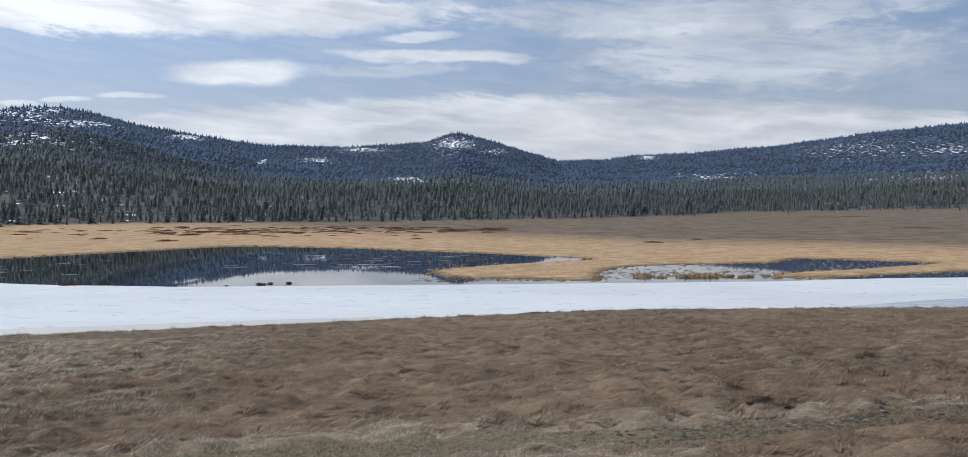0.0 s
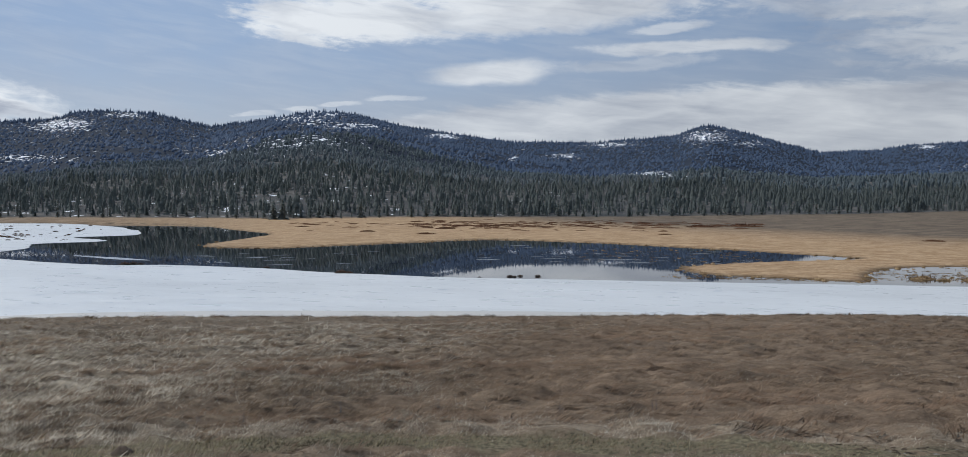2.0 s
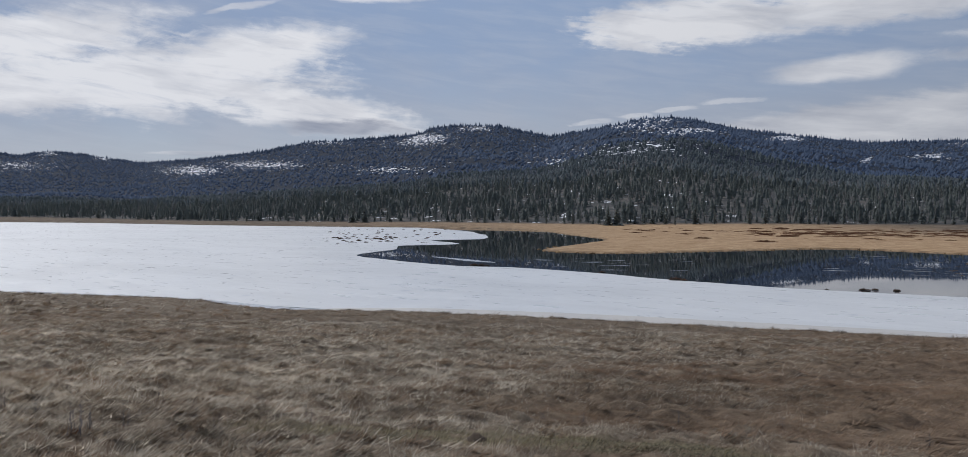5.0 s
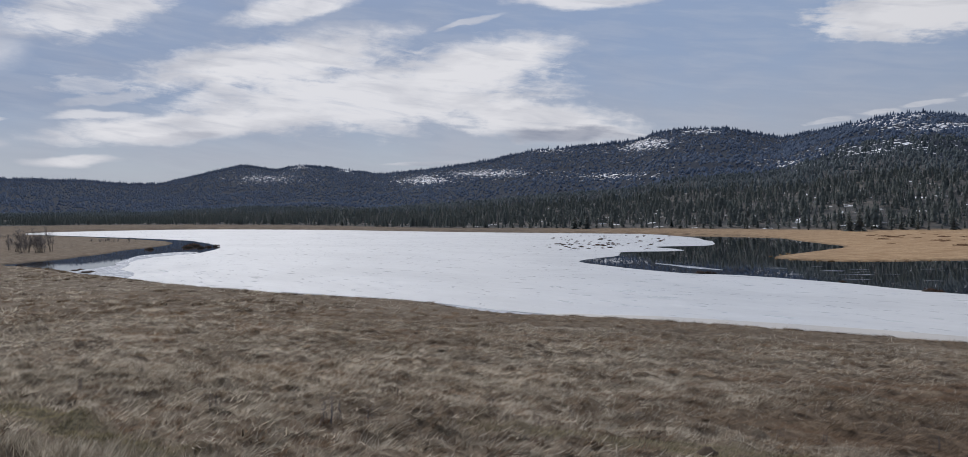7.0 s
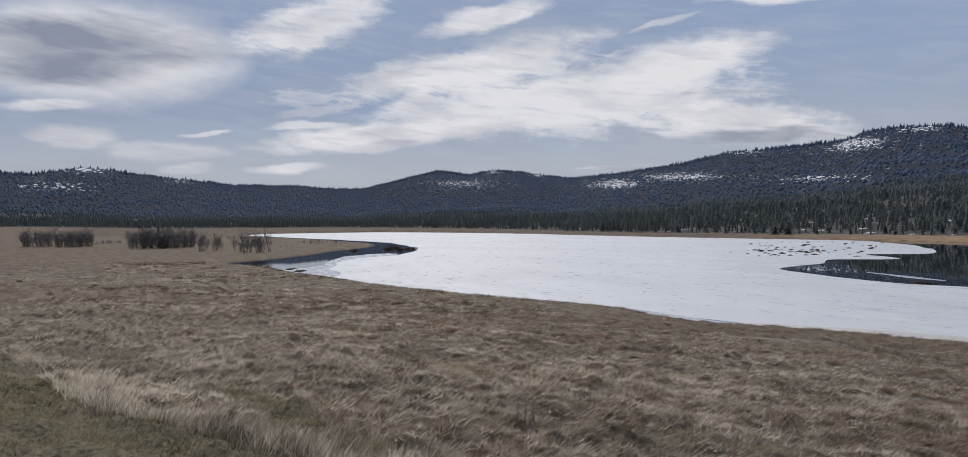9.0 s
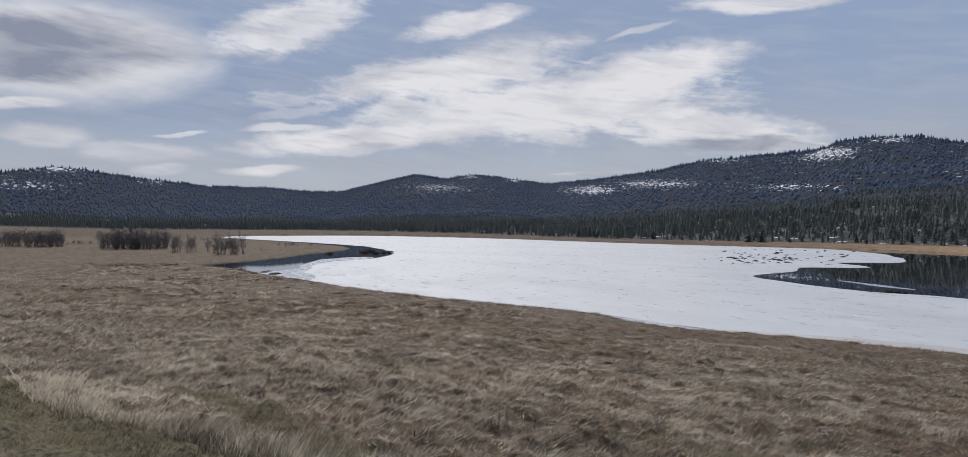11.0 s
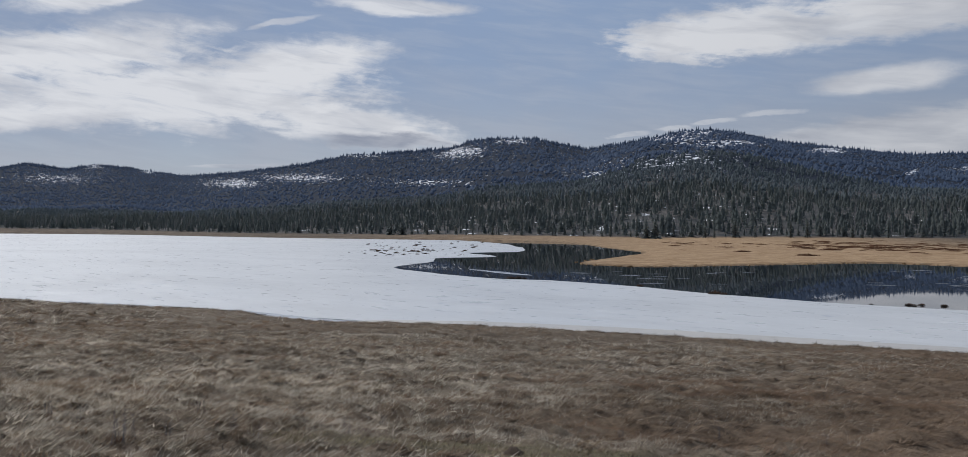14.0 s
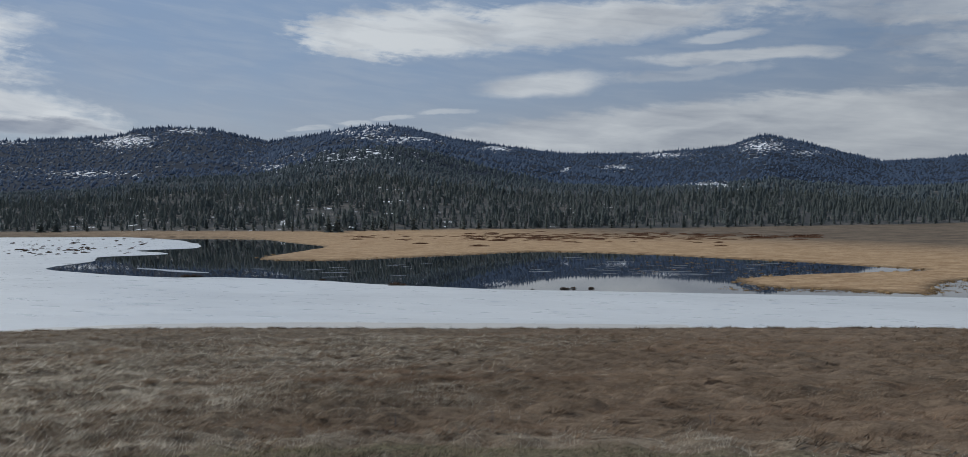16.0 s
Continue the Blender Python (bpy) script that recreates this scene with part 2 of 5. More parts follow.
    green = n.mix(n.ramp(small, 0.35, 0.65), (0.070, 0.060, 0.038, 1), (0.225, 0.195, 0.125, 1))
    green = n.mix(n.ramp(px, 2.0, 5.0, 0.0, 0.7), green, n.mix(n.ramp(small, 0.4, 0.62), (0.040, 0.032, 0.024, 1), (0.130, 0.105, 0.076, 1)))
    grass = n.mix(n.m("MULTIPLY", zone["track"], n.ramp(mid, 0.3, 0.55)), grass, green)
    # sedge meadow, golden near the water and greyer behind
    tufty = n.add("ShaderNodeMapping", {"Vector": pos, "Scale": (0.4, 0.5, 1.0)}).outputs[0]
    sedge = n.mix(n.ramp(n.noise(tufty, 0.5, 7.0, 0.8), 0.40, 0.60), (0.33, 0.212, 0.115, 1), (0.50, 0.352, 0.210, 1))
    sedge = n.mix(n.m("MULTIPLY", n.ramp(small, 0.5, 0.75), 0.5), sedge, (0.48, 0.345, 0.21, 1))
    speck = n.noise(pos, 1.1, 5.0, 0.78)
    sedge = n.mix(n.ramp(speck, 0.42, 0.54, 0.45, 0.0), sedge, (0.21, 0.128, 0.068, 1))
    plain = n.mix(n.ramp(n.noise(tufty, 0.25, 8.0, 0.78), 0.40, 0.62), (0.108, 0.083, 0.061, 1), (0.215, 0.166, 0.118, 1))
    plain = n.mix(n.ramp(speck, 0.40, 0.54, 0.4, 0.0), plain, (0.085, 0.066, 0.048, 1))
    col = n.mix(zone["marsh"], plain, sedge)
    col = n.mix(zone["slope"], col, grass)
    # forest floor greyed for haze; far off, canopy shade and blue haze painted in
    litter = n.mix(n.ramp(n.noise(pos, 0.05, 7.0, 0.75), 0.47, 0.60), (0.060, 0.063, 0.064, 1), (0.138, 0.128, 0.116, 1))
    haze_shade = n.mix(n.ramp(n.noise(pos, 0.03, 6.0, 0.7), 0.4, 0.65), (0.024, 0.032, 0.048, 1), (0.032, 0.041, 0.059, 1))
    litter = n.mix(zone["haze_shade"], litter, haze_shade)
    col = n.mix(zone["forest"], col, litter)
    drift = n.noise(n.add("ShaderNodeMapping", {"Vector": pos, "Scale": (0.8, 0.8, 3.2)}).outputs[0], 0.075, 4.0, 0.6, 0.2)
    flake = n.ramp(n.m("ADD", drift, n.m("MULTIPLY", n.m("SUBTRACT", zone["snow"], 0.5), 0.24)), 0.555, 0.575)
    col = n.mix(n.m("MULTIPLY", flake, n.ramp(zone["snow"], 0.02, 0.12)), col, (0.84, 0.86, 0.89, 1))
    wet = n.mix(n.ramp(mid, 0.35, 0.65), (0.018, 0.016, 0.015, 1), (0.06, 0.048, 0.036, 1))
    col = n.mix(zone["mud"], col, wet)
    h = n.m("ADD", n.m("MULTIPLY", laid, 0.5), n.m("ADD", n.m("MULTIPLY", small, 0.3), n.m("MULTIPLY", fibre, 0.5)))
    finish(n, col, 0.95, h, 0.6, 0.12, 0.1)
    return m


def water_material():
    m, n = material("lake_water")
    pos = n.add("ShaderNodeNewGeometry").outputs["Position"]
    rip = n.noise(n.add("ShaderNodeMapping", {"Vector": pos, "Scale": (1.0, 1.0, 1.0)}).outputs[0], 0.8, 3.0, 0.5)
    finish(n, (0.010, 0.013, 0.016, 1), 0.022, rip, 0.012, 0.02, 0.5, IOR=1.42)
    return m


def ice_material(name, light, dark, rough):
    m, n = material(name)
    pos = n.add("ShaderNodeNewGeometry").outputs["Position"]
    st = n.add("ShaderNodeMapping", {"Vector": pos, "Scale": (0.35, 1.0, 1.0), "Rotation": (0, 0, 0.35)}).outputs[0]
    a = n.noise(st, 0.06, 6.0, 0.6, 0.5)
    b = n.noise(st, 0.5, 5.0, 0.7, 0.5)
    c = n.noise(pos, 0.30, 3.0, 0.6, 0.4)
    col = n.mix(n.ramp(a, 0.38, 0.66), (*light, 1), tuple(v * 0.86 for v in light) + (1,))
    col = n.mix(n.m("MULTIPLY", n.ramp(c, 0.64, 0.72), 0.8), col, (*dark, 1))
    col = n.mix(n.m("MULTIPLY", n.ramp(b, 0.55, 0.8), 0.10), col, (*dark, 1))
    finish(n, col, n.ramp(b, 0.3, 0.7, rough, rough + 0.2), b, 0.05, 0.03, 0.5)
    return m


GROUND = ground_material()
WATER = water_material()
ICE = ice_material("snowy_ice", (0.675, 0.680, 0.668), (0.44, 0.465, 0.485), 0.25)
THIN = ice_material("wet_grey_ice", (0.47, 0.49, 0.52), (0.34, 0.37, 0.41), 0.15)
# crown colours paled near by and blued far off to paint in haze
HAZY_NEEDLES = foliage("hazy_needles", (0.205, 0.230, 0.224), (0.240, 0.262, 0.246), 0.02, thin=0.7)
FAR_HAZY_NEEDLES = foliage("far_hazy_needles", (0.097, 0.137, 0.216), (0.106, 0.147, 0.223), 0.01, thin=0.32)
MID_HAZY_NEEDLES = foliage("mid_hazy_needles", (0.172, 0.206, 0.222), (0.194, 0.228, 0.238), 0.01, thin=0.55)
BARK = foliage("bark", (0.055, 0.045, 0.038), (0.12, 0.10, 0.085), 0.5)
GREY_WOOD = foliage("grey_wood", (0.11, 0.105, 0.108), (0.23, 0.22, 0.22), 0.3)
TWIG = foliage("twig", (0.078, 0.072, 0.076), (0.150, 0.138, 0.142), 0.5)
SEDGE = foliage("brown_sedge", (0.105, 0.050, 0.028), (0.25, 0.125, 0.068), 0.5)


def blades(name, dark, light, thin=0.3, ruddy=0.0, warm=0.0):
    """Dry grass: clumps of one tone, and pale or dark single blades."""
    m, n = material(name)
    g = n.add("ShaderNodeNewGeometry")
    pos = g.outputs["Position"]
    t = n.m("ADD", n.m("MULTIPLY", g.outputs["Random Per Island"], 0.34), n.m("MULTIPLY", n.noise(pos, 2.2, 4.0, 0.65), 0.66))
    t = n.m("ADD", t, n.m("MULTIPLY", n.m("SUBTRACT", n.noise(pos, 0.25, 3.0), 0.5), 0.7))
    col = n.mix(n.ramp(t, 0.30, 0.70), (*dark, 1), (*light, 1))
    rust = n.add("ShaderNodeMapping", {"Vector": pos, "Scale": (0.5, 1.3, 1.0)}).outputs[0]
    col = n.mix(n.ramp(n.noise(rust, 0.16, 4.0, 0.6, 0.5), 0.46, 0.64, 0.0, ruddy), col, (0.30, 0.175, 0.105, 1))
    if warm:        # paler, ruddier tone, strongest between x -6 and 2
        px = n.add("ShaderNodeSeparateXYZ", {0: pos}).outputs[0]
        warm_band = n.m("MULTIPLY", n.ramp(px, -15.0, -6.0), n.ramp(px, 9.0, 2.0, 0.25, 1.0))
        col = n.mix(n.m("MULTIPLY", warm_band, warm), col, (0.42, 0.308, 0.214, 1))
    b = finish(n, col, 0.7)
    glow_ = n.add("ShaderNodeBsdfTranslucent", {"Color": col})
    both = n.add("ShaderNodeMixShader", {0: thin, 1: b.outputs[0], 2: glow_.outputs[0]})
    n.put(n.tree.nodes["Material Output"].inputs[0], both.outputs[0])
    return m


STRAW = blades("straw", (0.20, 0.168, 0.124), (0.86, 0.775, 0.635), 0.5)
GOLD = blades("golden_sedge", (0.20, 0.120, 0.055), (0.54, 0.375, 0.20), 0.3)
RUSSET = blades("russet_grass", (0.094, 0.068, 0.047), (0.355, 0.262, 0.174), 0.5, 0.42, 0.36)
SOIL = foliage("dug_soil", (0.050, 0.036, 0.026), (0.125, 0.092, 0.066), 4.0)
# thatch, with the shadows of hollows and tussocks painted into its dark tone
THATCH = blades("grass_thatch", (0.030, 0.022, 0.016), (0.27, 0.190, 0.120), 0.4)
PEAT = foliage("peat", (0.018, 0.014, 0.011), (0.06, 0.045, 0.033), 0.8)


# ---- small builders ----
rng = np.random.default_rng(7)


def mesh_of(name, verts, faces, mat, smooth=False):
    """A mesh from arrays: verts (n, 3), faces (m, 3 or 4)."""
    verts, faces = np.asarray(verts, np.float32), np.asarray(faces, np.int32)
    k = faces.shape[1]
    me = bpy.data.meshes.new(name)
    me.vertices.add(len(verts))
    me.vertices.foreach_set("co", verts.ravel())
    me.loops.add(faces.size)
    me.loops.foreach_set("vertex_index", faces.ravel())
    me.polygons.add(len(faces))
    me.polygons.foreach_set("loop_start", np.arange(0, faces.size, k, dtype=np.int32))
    me.polygons.foreach_set("loop_total", np.full(len(faces), k, np.int32))
    if smooth:
        me.polygons.foreach_set("use_smooth", np.ones(len(faces), bool))
    me.update(calc_edges=True)
    me.validate()
    me.materials.append(mat)
    return me


def part(name, me, parent, label=""):
    ob = new(name, me)
    ob.parent = parent
    if label:
        ob["label"] = label
    return ob


def lattice(ix, iy, seed):
    h = (ix * 374761393 + iy * 668265263 + seed * 1442695041) & 0xFFFFFFFF
    h = ((h ^ (h >> 13)) * 1274126177) & 0xFFFFFFFF
    return ((h ^ (h >> 16)) & 0xFFFF) / 65535.0


def value_noise(x, y, seed=0):
    x, y = np.asarray(x, float), np.asarray(y, float)
    ix, iy = np.floor(x).astype(np.int64), np.floor(y).astype(np.int64)
    fx, fy = x - ix, y - iy
    fx, fy = fx * fx * (3 - 2 * fx), fy * fy * (3 - 2 * fy)
    a, b = lattice(ix, iy, seed), lattice(ix + 1, iy, seed)
    c, d = lattice(ix, iy + 1, seed), lattice(ix + 1, iy + 1, seed)
    return (a + (b - a) * fx) * (1 - fy) + (c + (d - c) * fx) * fy


def fbm(x, y, size, octaves=4, seed=0):
    """Noise about -1 to 1, its largest features `size` metres across."""
    out, amp, tot = 0.0, 1.0, 0.0
    x, y = np.asarray(x, float) / size, np.asarray(y, float) / size
    for i in range(octaves):
        out = out + amp * (value_noise(x, y, seed + i) * 2 - 1)
        tot += amp
        amp *= 0.5
        x, y = x * 2.03 + 5.1, y * 2.03 + 1.7
    return out / tot


def curve(points, steps=6, closed=False):
    """A smooth line through points."""
    p = np.array(points, float)
    n = len(p)
    out = []
    for i in range(n if closed else n - 1):
        if closed:
            a, b, c, d = p[(i - 1) % n], p[i], p[(i + 1) % n], p[(i + 2) % n]
        else:
            a, b, c, d = p[max(i - 1, 0)], p[i], p[i + 1], p[min(i + 2, n - 1)]
        for k in range(steps):
            t = k / steps
            out.append(0.5 * (2 * b + (c - a) * t + (2 * a - 5 * b + 4 * c - d) * t * t + (3 * b - a - 3 * c + d) * t ** 3))
    if not closed:
        out.append(p[-1])
    return np.array(out)


def side_distance(x, y, ring):
    """Distance to a closed ring: negative inside."""
    best, inside = np.full(x.shape, 1e9), np.zeros(x.shape, bool)
    for (ax, ay), (bx, by) in zip(ring, np.roll(ring, -1, 0)):
        ex, ey = bx - ax, by - ay
        t = np.clip(((x - ax) * ex + (y - ay) * ey) / (ex * ex + ey * ey + 1e-12), 0, 1)
        best = np.minimum(best, (x - ax - t * ex) ** 2 + (y - ay - t * ey) ** 2)
        if ay != by:
            inside ^= ((ay > y) != (by > y)) & (x < (bx - ax) * (y - ay) / (by - ay) + ax)
    return np.where(inside, -1, 1) * np.sqrt(best)


# ---- plan of the valley (metres; the lake's level is 0) ----
NEAR_SHORE = [(112, 91.2), (52, 88.2), (28, 87.2), (14, 86.2), (4, 83.2), (-11, 78.2), (-27, 72.7), (-44, 67.7), (-61, 62.2), (-72, 55.2),
              (-80, 54.2), (-91, 54.0), (-109, 47.0), (-128, 41.0), (-151, 36.0), (-176, 31.0), (-202, 28.0), (-234, 22.0)]
WEST_SPIT = [(-240, 28), (-258, 41), (-285, 55), (-315, 70), (-352, 92), (-392, 104), (-440, 106), (-520, 98), (-620, 84), (-720, 84)]
FAR_SHORE = [(-790, 110), (-815, 174), (-805, 235), (-649, 289), (-493, 299), (-402, 310), (-330, 325), (-256, 333), (-185, 277), (-150, 246)]
MARSH_EDGE = [(-137, 212), (-125, 174), (-106, 171), (-96, 182), (-80, 207), (-70, 224), (-54, 225), (-29, 212), (-12, 201), (10, 184),
              (22, 172), (11, 161), (-4, 148), (-9, 139), (-4, 128), (8, 124.5), (16, 123), (18, 133), (26, 150), (46, 158),
              (56, 162), (66, 173), (78, 167), (85, 158), (64, 144), (53, 139), (44, 129), (52, 127.5), (59, 130), (81, 139)]
EAST_END = [(120, 146), (170, 142), (170, 112)]
LAKE = curve(NEAR_SHORE + WEST_SPIT + FAR_SHORE + MARSH_EDGE + EAST_END, 6, True)
lr = np.hypot(LAKE[:, 0], LAKE[:, 1])
LAKE = LAKE + np.stack([fbm(LAKE[:, 0], LAKE[:, 1], 14, 3, 21), fbm(LAKE[:, 0], LAKE[:, 1], 14, 3, 27)], 1) * np.clip(lr / 110, 0.5, 2.2)[:, None]

# forest edge: azimuth, distance, height of its foot
EDGE = np.array([(-180, 1200, 8), (-60, 1100, 9), (-30, 1050, 7.6), (-21, 1000, 4.7), (-16, 930, 3.2), (-14, 770, 2.3), (-7, 590, 2.1), (0, 525, 2.0),
                 (8, 470, 1.9), (16, 462, 2.0), (22, 452, 2.0), (30, 430, 1.9), (36, 470, 1.9), (48, 550, 1.7), (58, 640, 1.4), (61, 710, 1.6),
                 (69, 930, 2.6), (78, 1150, 3.2), (89, 1250, 2.6), (96, 1350, 6.0), (120, 1300, 8), (180, 1200, 8)], float)
# ridge: azimuth, height of the skyline in degrees, distance
RIDGE = np.array([(-180, 3.14, 3300), (-45, 5.04, 3560), (-30, 4.86, 3560), (-25, 4.52, 3560), (-20, 3.92, 3700), (-14, 3.47, 3830), (-10.3, 3.39, 3830),
                  (-8.4, 3.09, 3830), (-5.1, 3.02, 3700), (-3.6, 3.44, 3560), (-1.5, 4.08, 3430), (0.2, 4.59, 3370), (1.65, 4.94, 3300), (2.7, 4.74, 3300),
                  (4, 4.27, 3300), (9.4, 3.91, 3300), (15, 3.99, 3170), (17.8, 4.36, 3040), (22.6, 5.02, 2840), (24.4, 5.5, 2710), (26.5, 5.94, 2640),
                  (28.5, 5.94, 2640), (32, 5.22, 2710), (35, 4.8, 2900), (38.2, 5.54, 2840), (40.7, 5.66, 2840), (42.8, 5.44, 2840), (44.4, 4.92, 3040),
                  (48, 4.64, 3230), (51, 4.44, 3300), (54, 3.79, 3430), (58, 3.19, 3700), (61.7, 2.86, 4220)], float)
RIDGE_WEST = np.array([(64.9, 3.31, 4550), (67, 3.48, 4550), (68.5, 3.14, 4550), (70.7, 3.46, 4550), (72.5, 3.02, 4550), (75.8, 2.2, 4360), (77.8, 2.2, 4090),
                       (80.2, 2.4, 3960), (84.2, 2.44, 3830), (89.3, 3.01, 3560), (93.1, 3.52, 3430), (96, 3.04, 3430), (110, 3.54, 3430), (180, 3.14, 3300)], float)
RIDGE = np.concatenate([RIDGE, RIDGE_WEST])
# how a hillside rises from the forest's edge: azimuth, shares of its height at 0.25, 0.45 and 0.7 of the way
BENCH = np.array([(-180, 0.17, 0.19, 0.52), (-5, 0.18, 0.20, 0.52), (10, 0.17, 0.21, 0.52), (19, 0.19, 0.36, 0.62), (24, 0.21, 0.43, 0.68), (31, 0.21, 0.43, 0.68), (37, 0.16, 0.24, 0.55),
                  (45, 0.13, 0.16, 0.5), (60, 0.11, 0.13, 0.5), (180, 0.12, 0.14, 0.5)], float)
# open slopes that keep their snow: azimuth, elevation, half sizes, weight
SNOWS = [
         (27.7, 5.8, 1.7, 0.25, 1.0), (25.6, 5.02, 2.8, 0.3, 0.85), (30.8, 3.62, 3.2, 0.64, 0.64), (43.3, 4.71, 1.9, 0.38, 0.9), (40.1, 5.42, 1.9, 0.25, 0.85),
         (19.6, 4.4, 1.4, 0.25, 1.0), (34.4, 3.1, 2.5, 0.42, 0.6), (5.4, 1.73, 2.4, 0.25, 1.0), (8.5, 3.79, 2.3, 0.25, 0.85), (11.3, 3.02, 1.6, 0.21, 0.85),
         (14.8, 2.9, 0.5, 0.21, 0.9), (2.0, 4.21, 2.1, 0.51, 0.8), (-0.8, 3.69, 1.3, 0.21, 0.8), (-11.1, 3.23, 0.8, 0.21, 0.9), (-14.9, 1.88, 3.2, 0.25, 0.66),
         (-24.6, 3.53, 5.5, 0.68, 0.46), (-29.0, 3.32, 2.5, 0.42, 0.6), (-27.5, 1.72, 4.2, 0.38, 0.52), (29.1, 5.44, 2.5, 0.34, 0.95), (28.4, 4.0, 2.5, 0.59, 0.7),
         (67.1, 3.44, 1.1, 0.3, 0.9), (69.0, 2.57, 2.8, 0.38, 0.65), (63.6, 3.15, 1.2, 0.21, 0.9), (54.3, 2.84, 4.0, 0.34, 0.8), (58.5, 2.42, 2.5, 0.42, 0.85),
         (50.2, 4.43, 1.9, 0.21, 0.85), (45.9, 2.56, 3.2, 0.25, 0.75), (43.8, 4.51, 2.1, 0.38, 0.8), (93.1, 3.44, 2.5, 0.34, 0.95), (94.8, 2.27, 2.5, 0.42, 0.6),
         (87.5, 2.73, 1.1, 0.21, 0.7),
         ]


def polar(x, y):
    return np.degrees(np.arctan2(-x, y)), np.hypot(x, y) + 1e-9


def near_line(x):
    xs = np.array([-1500, -900, -430, -234] + [p[0] for p in reversed(NEAR_SHORE[:-1])] + [300, 1500], float)
    ys = np.array([-60, -60, -12, 22] + [p[1] for p in reversed(NEAR_SHORE[:-1])] + [104, 200], float)
    return np.interp(x, xs, ys)


def near_zones(x, y):
    """Weights of the old wheel track, the tall grass rim, the road verge and the darker swath beyond the rim."""
    far_side = np.interp(x, [-17.5, -12.8, -7.8, -2.5, 1.6, 7.2, 10.9, 20], [11.3, 14.6, 17.2, 18.0, 18.3, 18.9, 20.2, 22.5])
    d = far_side - y + 0.35 * fbm(x, y, 4, 2, 44)
    track = np.clip(d / 0.35, 0, 1) * np.clip((2.4 - d) / 0.6, 0, 1) * np.clip((x + 17.5) / 3, 0, 1)
    line = np.interp(x, [-40, -25, -19.8, -16.6, -15.1, -8, 0, 30], [-7, -2.4, -0.6, 1.6, 2.2, 6, 8, 8]) + 0.3 * fbm(x, y, 3, 2, 46)
    v = line - y
    rim = np.clip(1.3 - np.abs(v + 0.3) / 0.7, 0, 1) * np.clip((-6 - x) / 3, 0, 1)
    verge = np.clip(v / 0.5, 0, 1)
    w = y - np.interp(x, [-25, -18.2, -14], [1.7, 3.0, 4.0]) + 0.3 * fbm(x, y, 3, 2, 48)
    swath = np.clip(1.5 - np.abs(w) / 0.6, 0, 1.0) * np.clip((x + 25) / 2, 0, 1) * np.clip((-12.5 - x) / 2, 0, 1)
    return track, rim, verge, swath


def pale_band(x, y):
    """Bleached grass beside the track, and more towards the inlet, partly painting its backlit brightness."""
    side = np.interp(x, [-17.5, -12.8, -7.8, -2.5, 1.6, 7.2, 10.9, 20], [11.3, 14.6, 17.2, 18.0, 18.3, 18.9, 20.2, 22.5])
    return 1.3 * np.clip(1.3 - np.abs(y - side - 0.8) / 1.3, 0, 1) * (x > -16) + np.clip((-x - 10) / 15, -0.28, 0.9) + 0.8 * np.clip(side - 1.9 - y, 0, 1) * (x < 4)


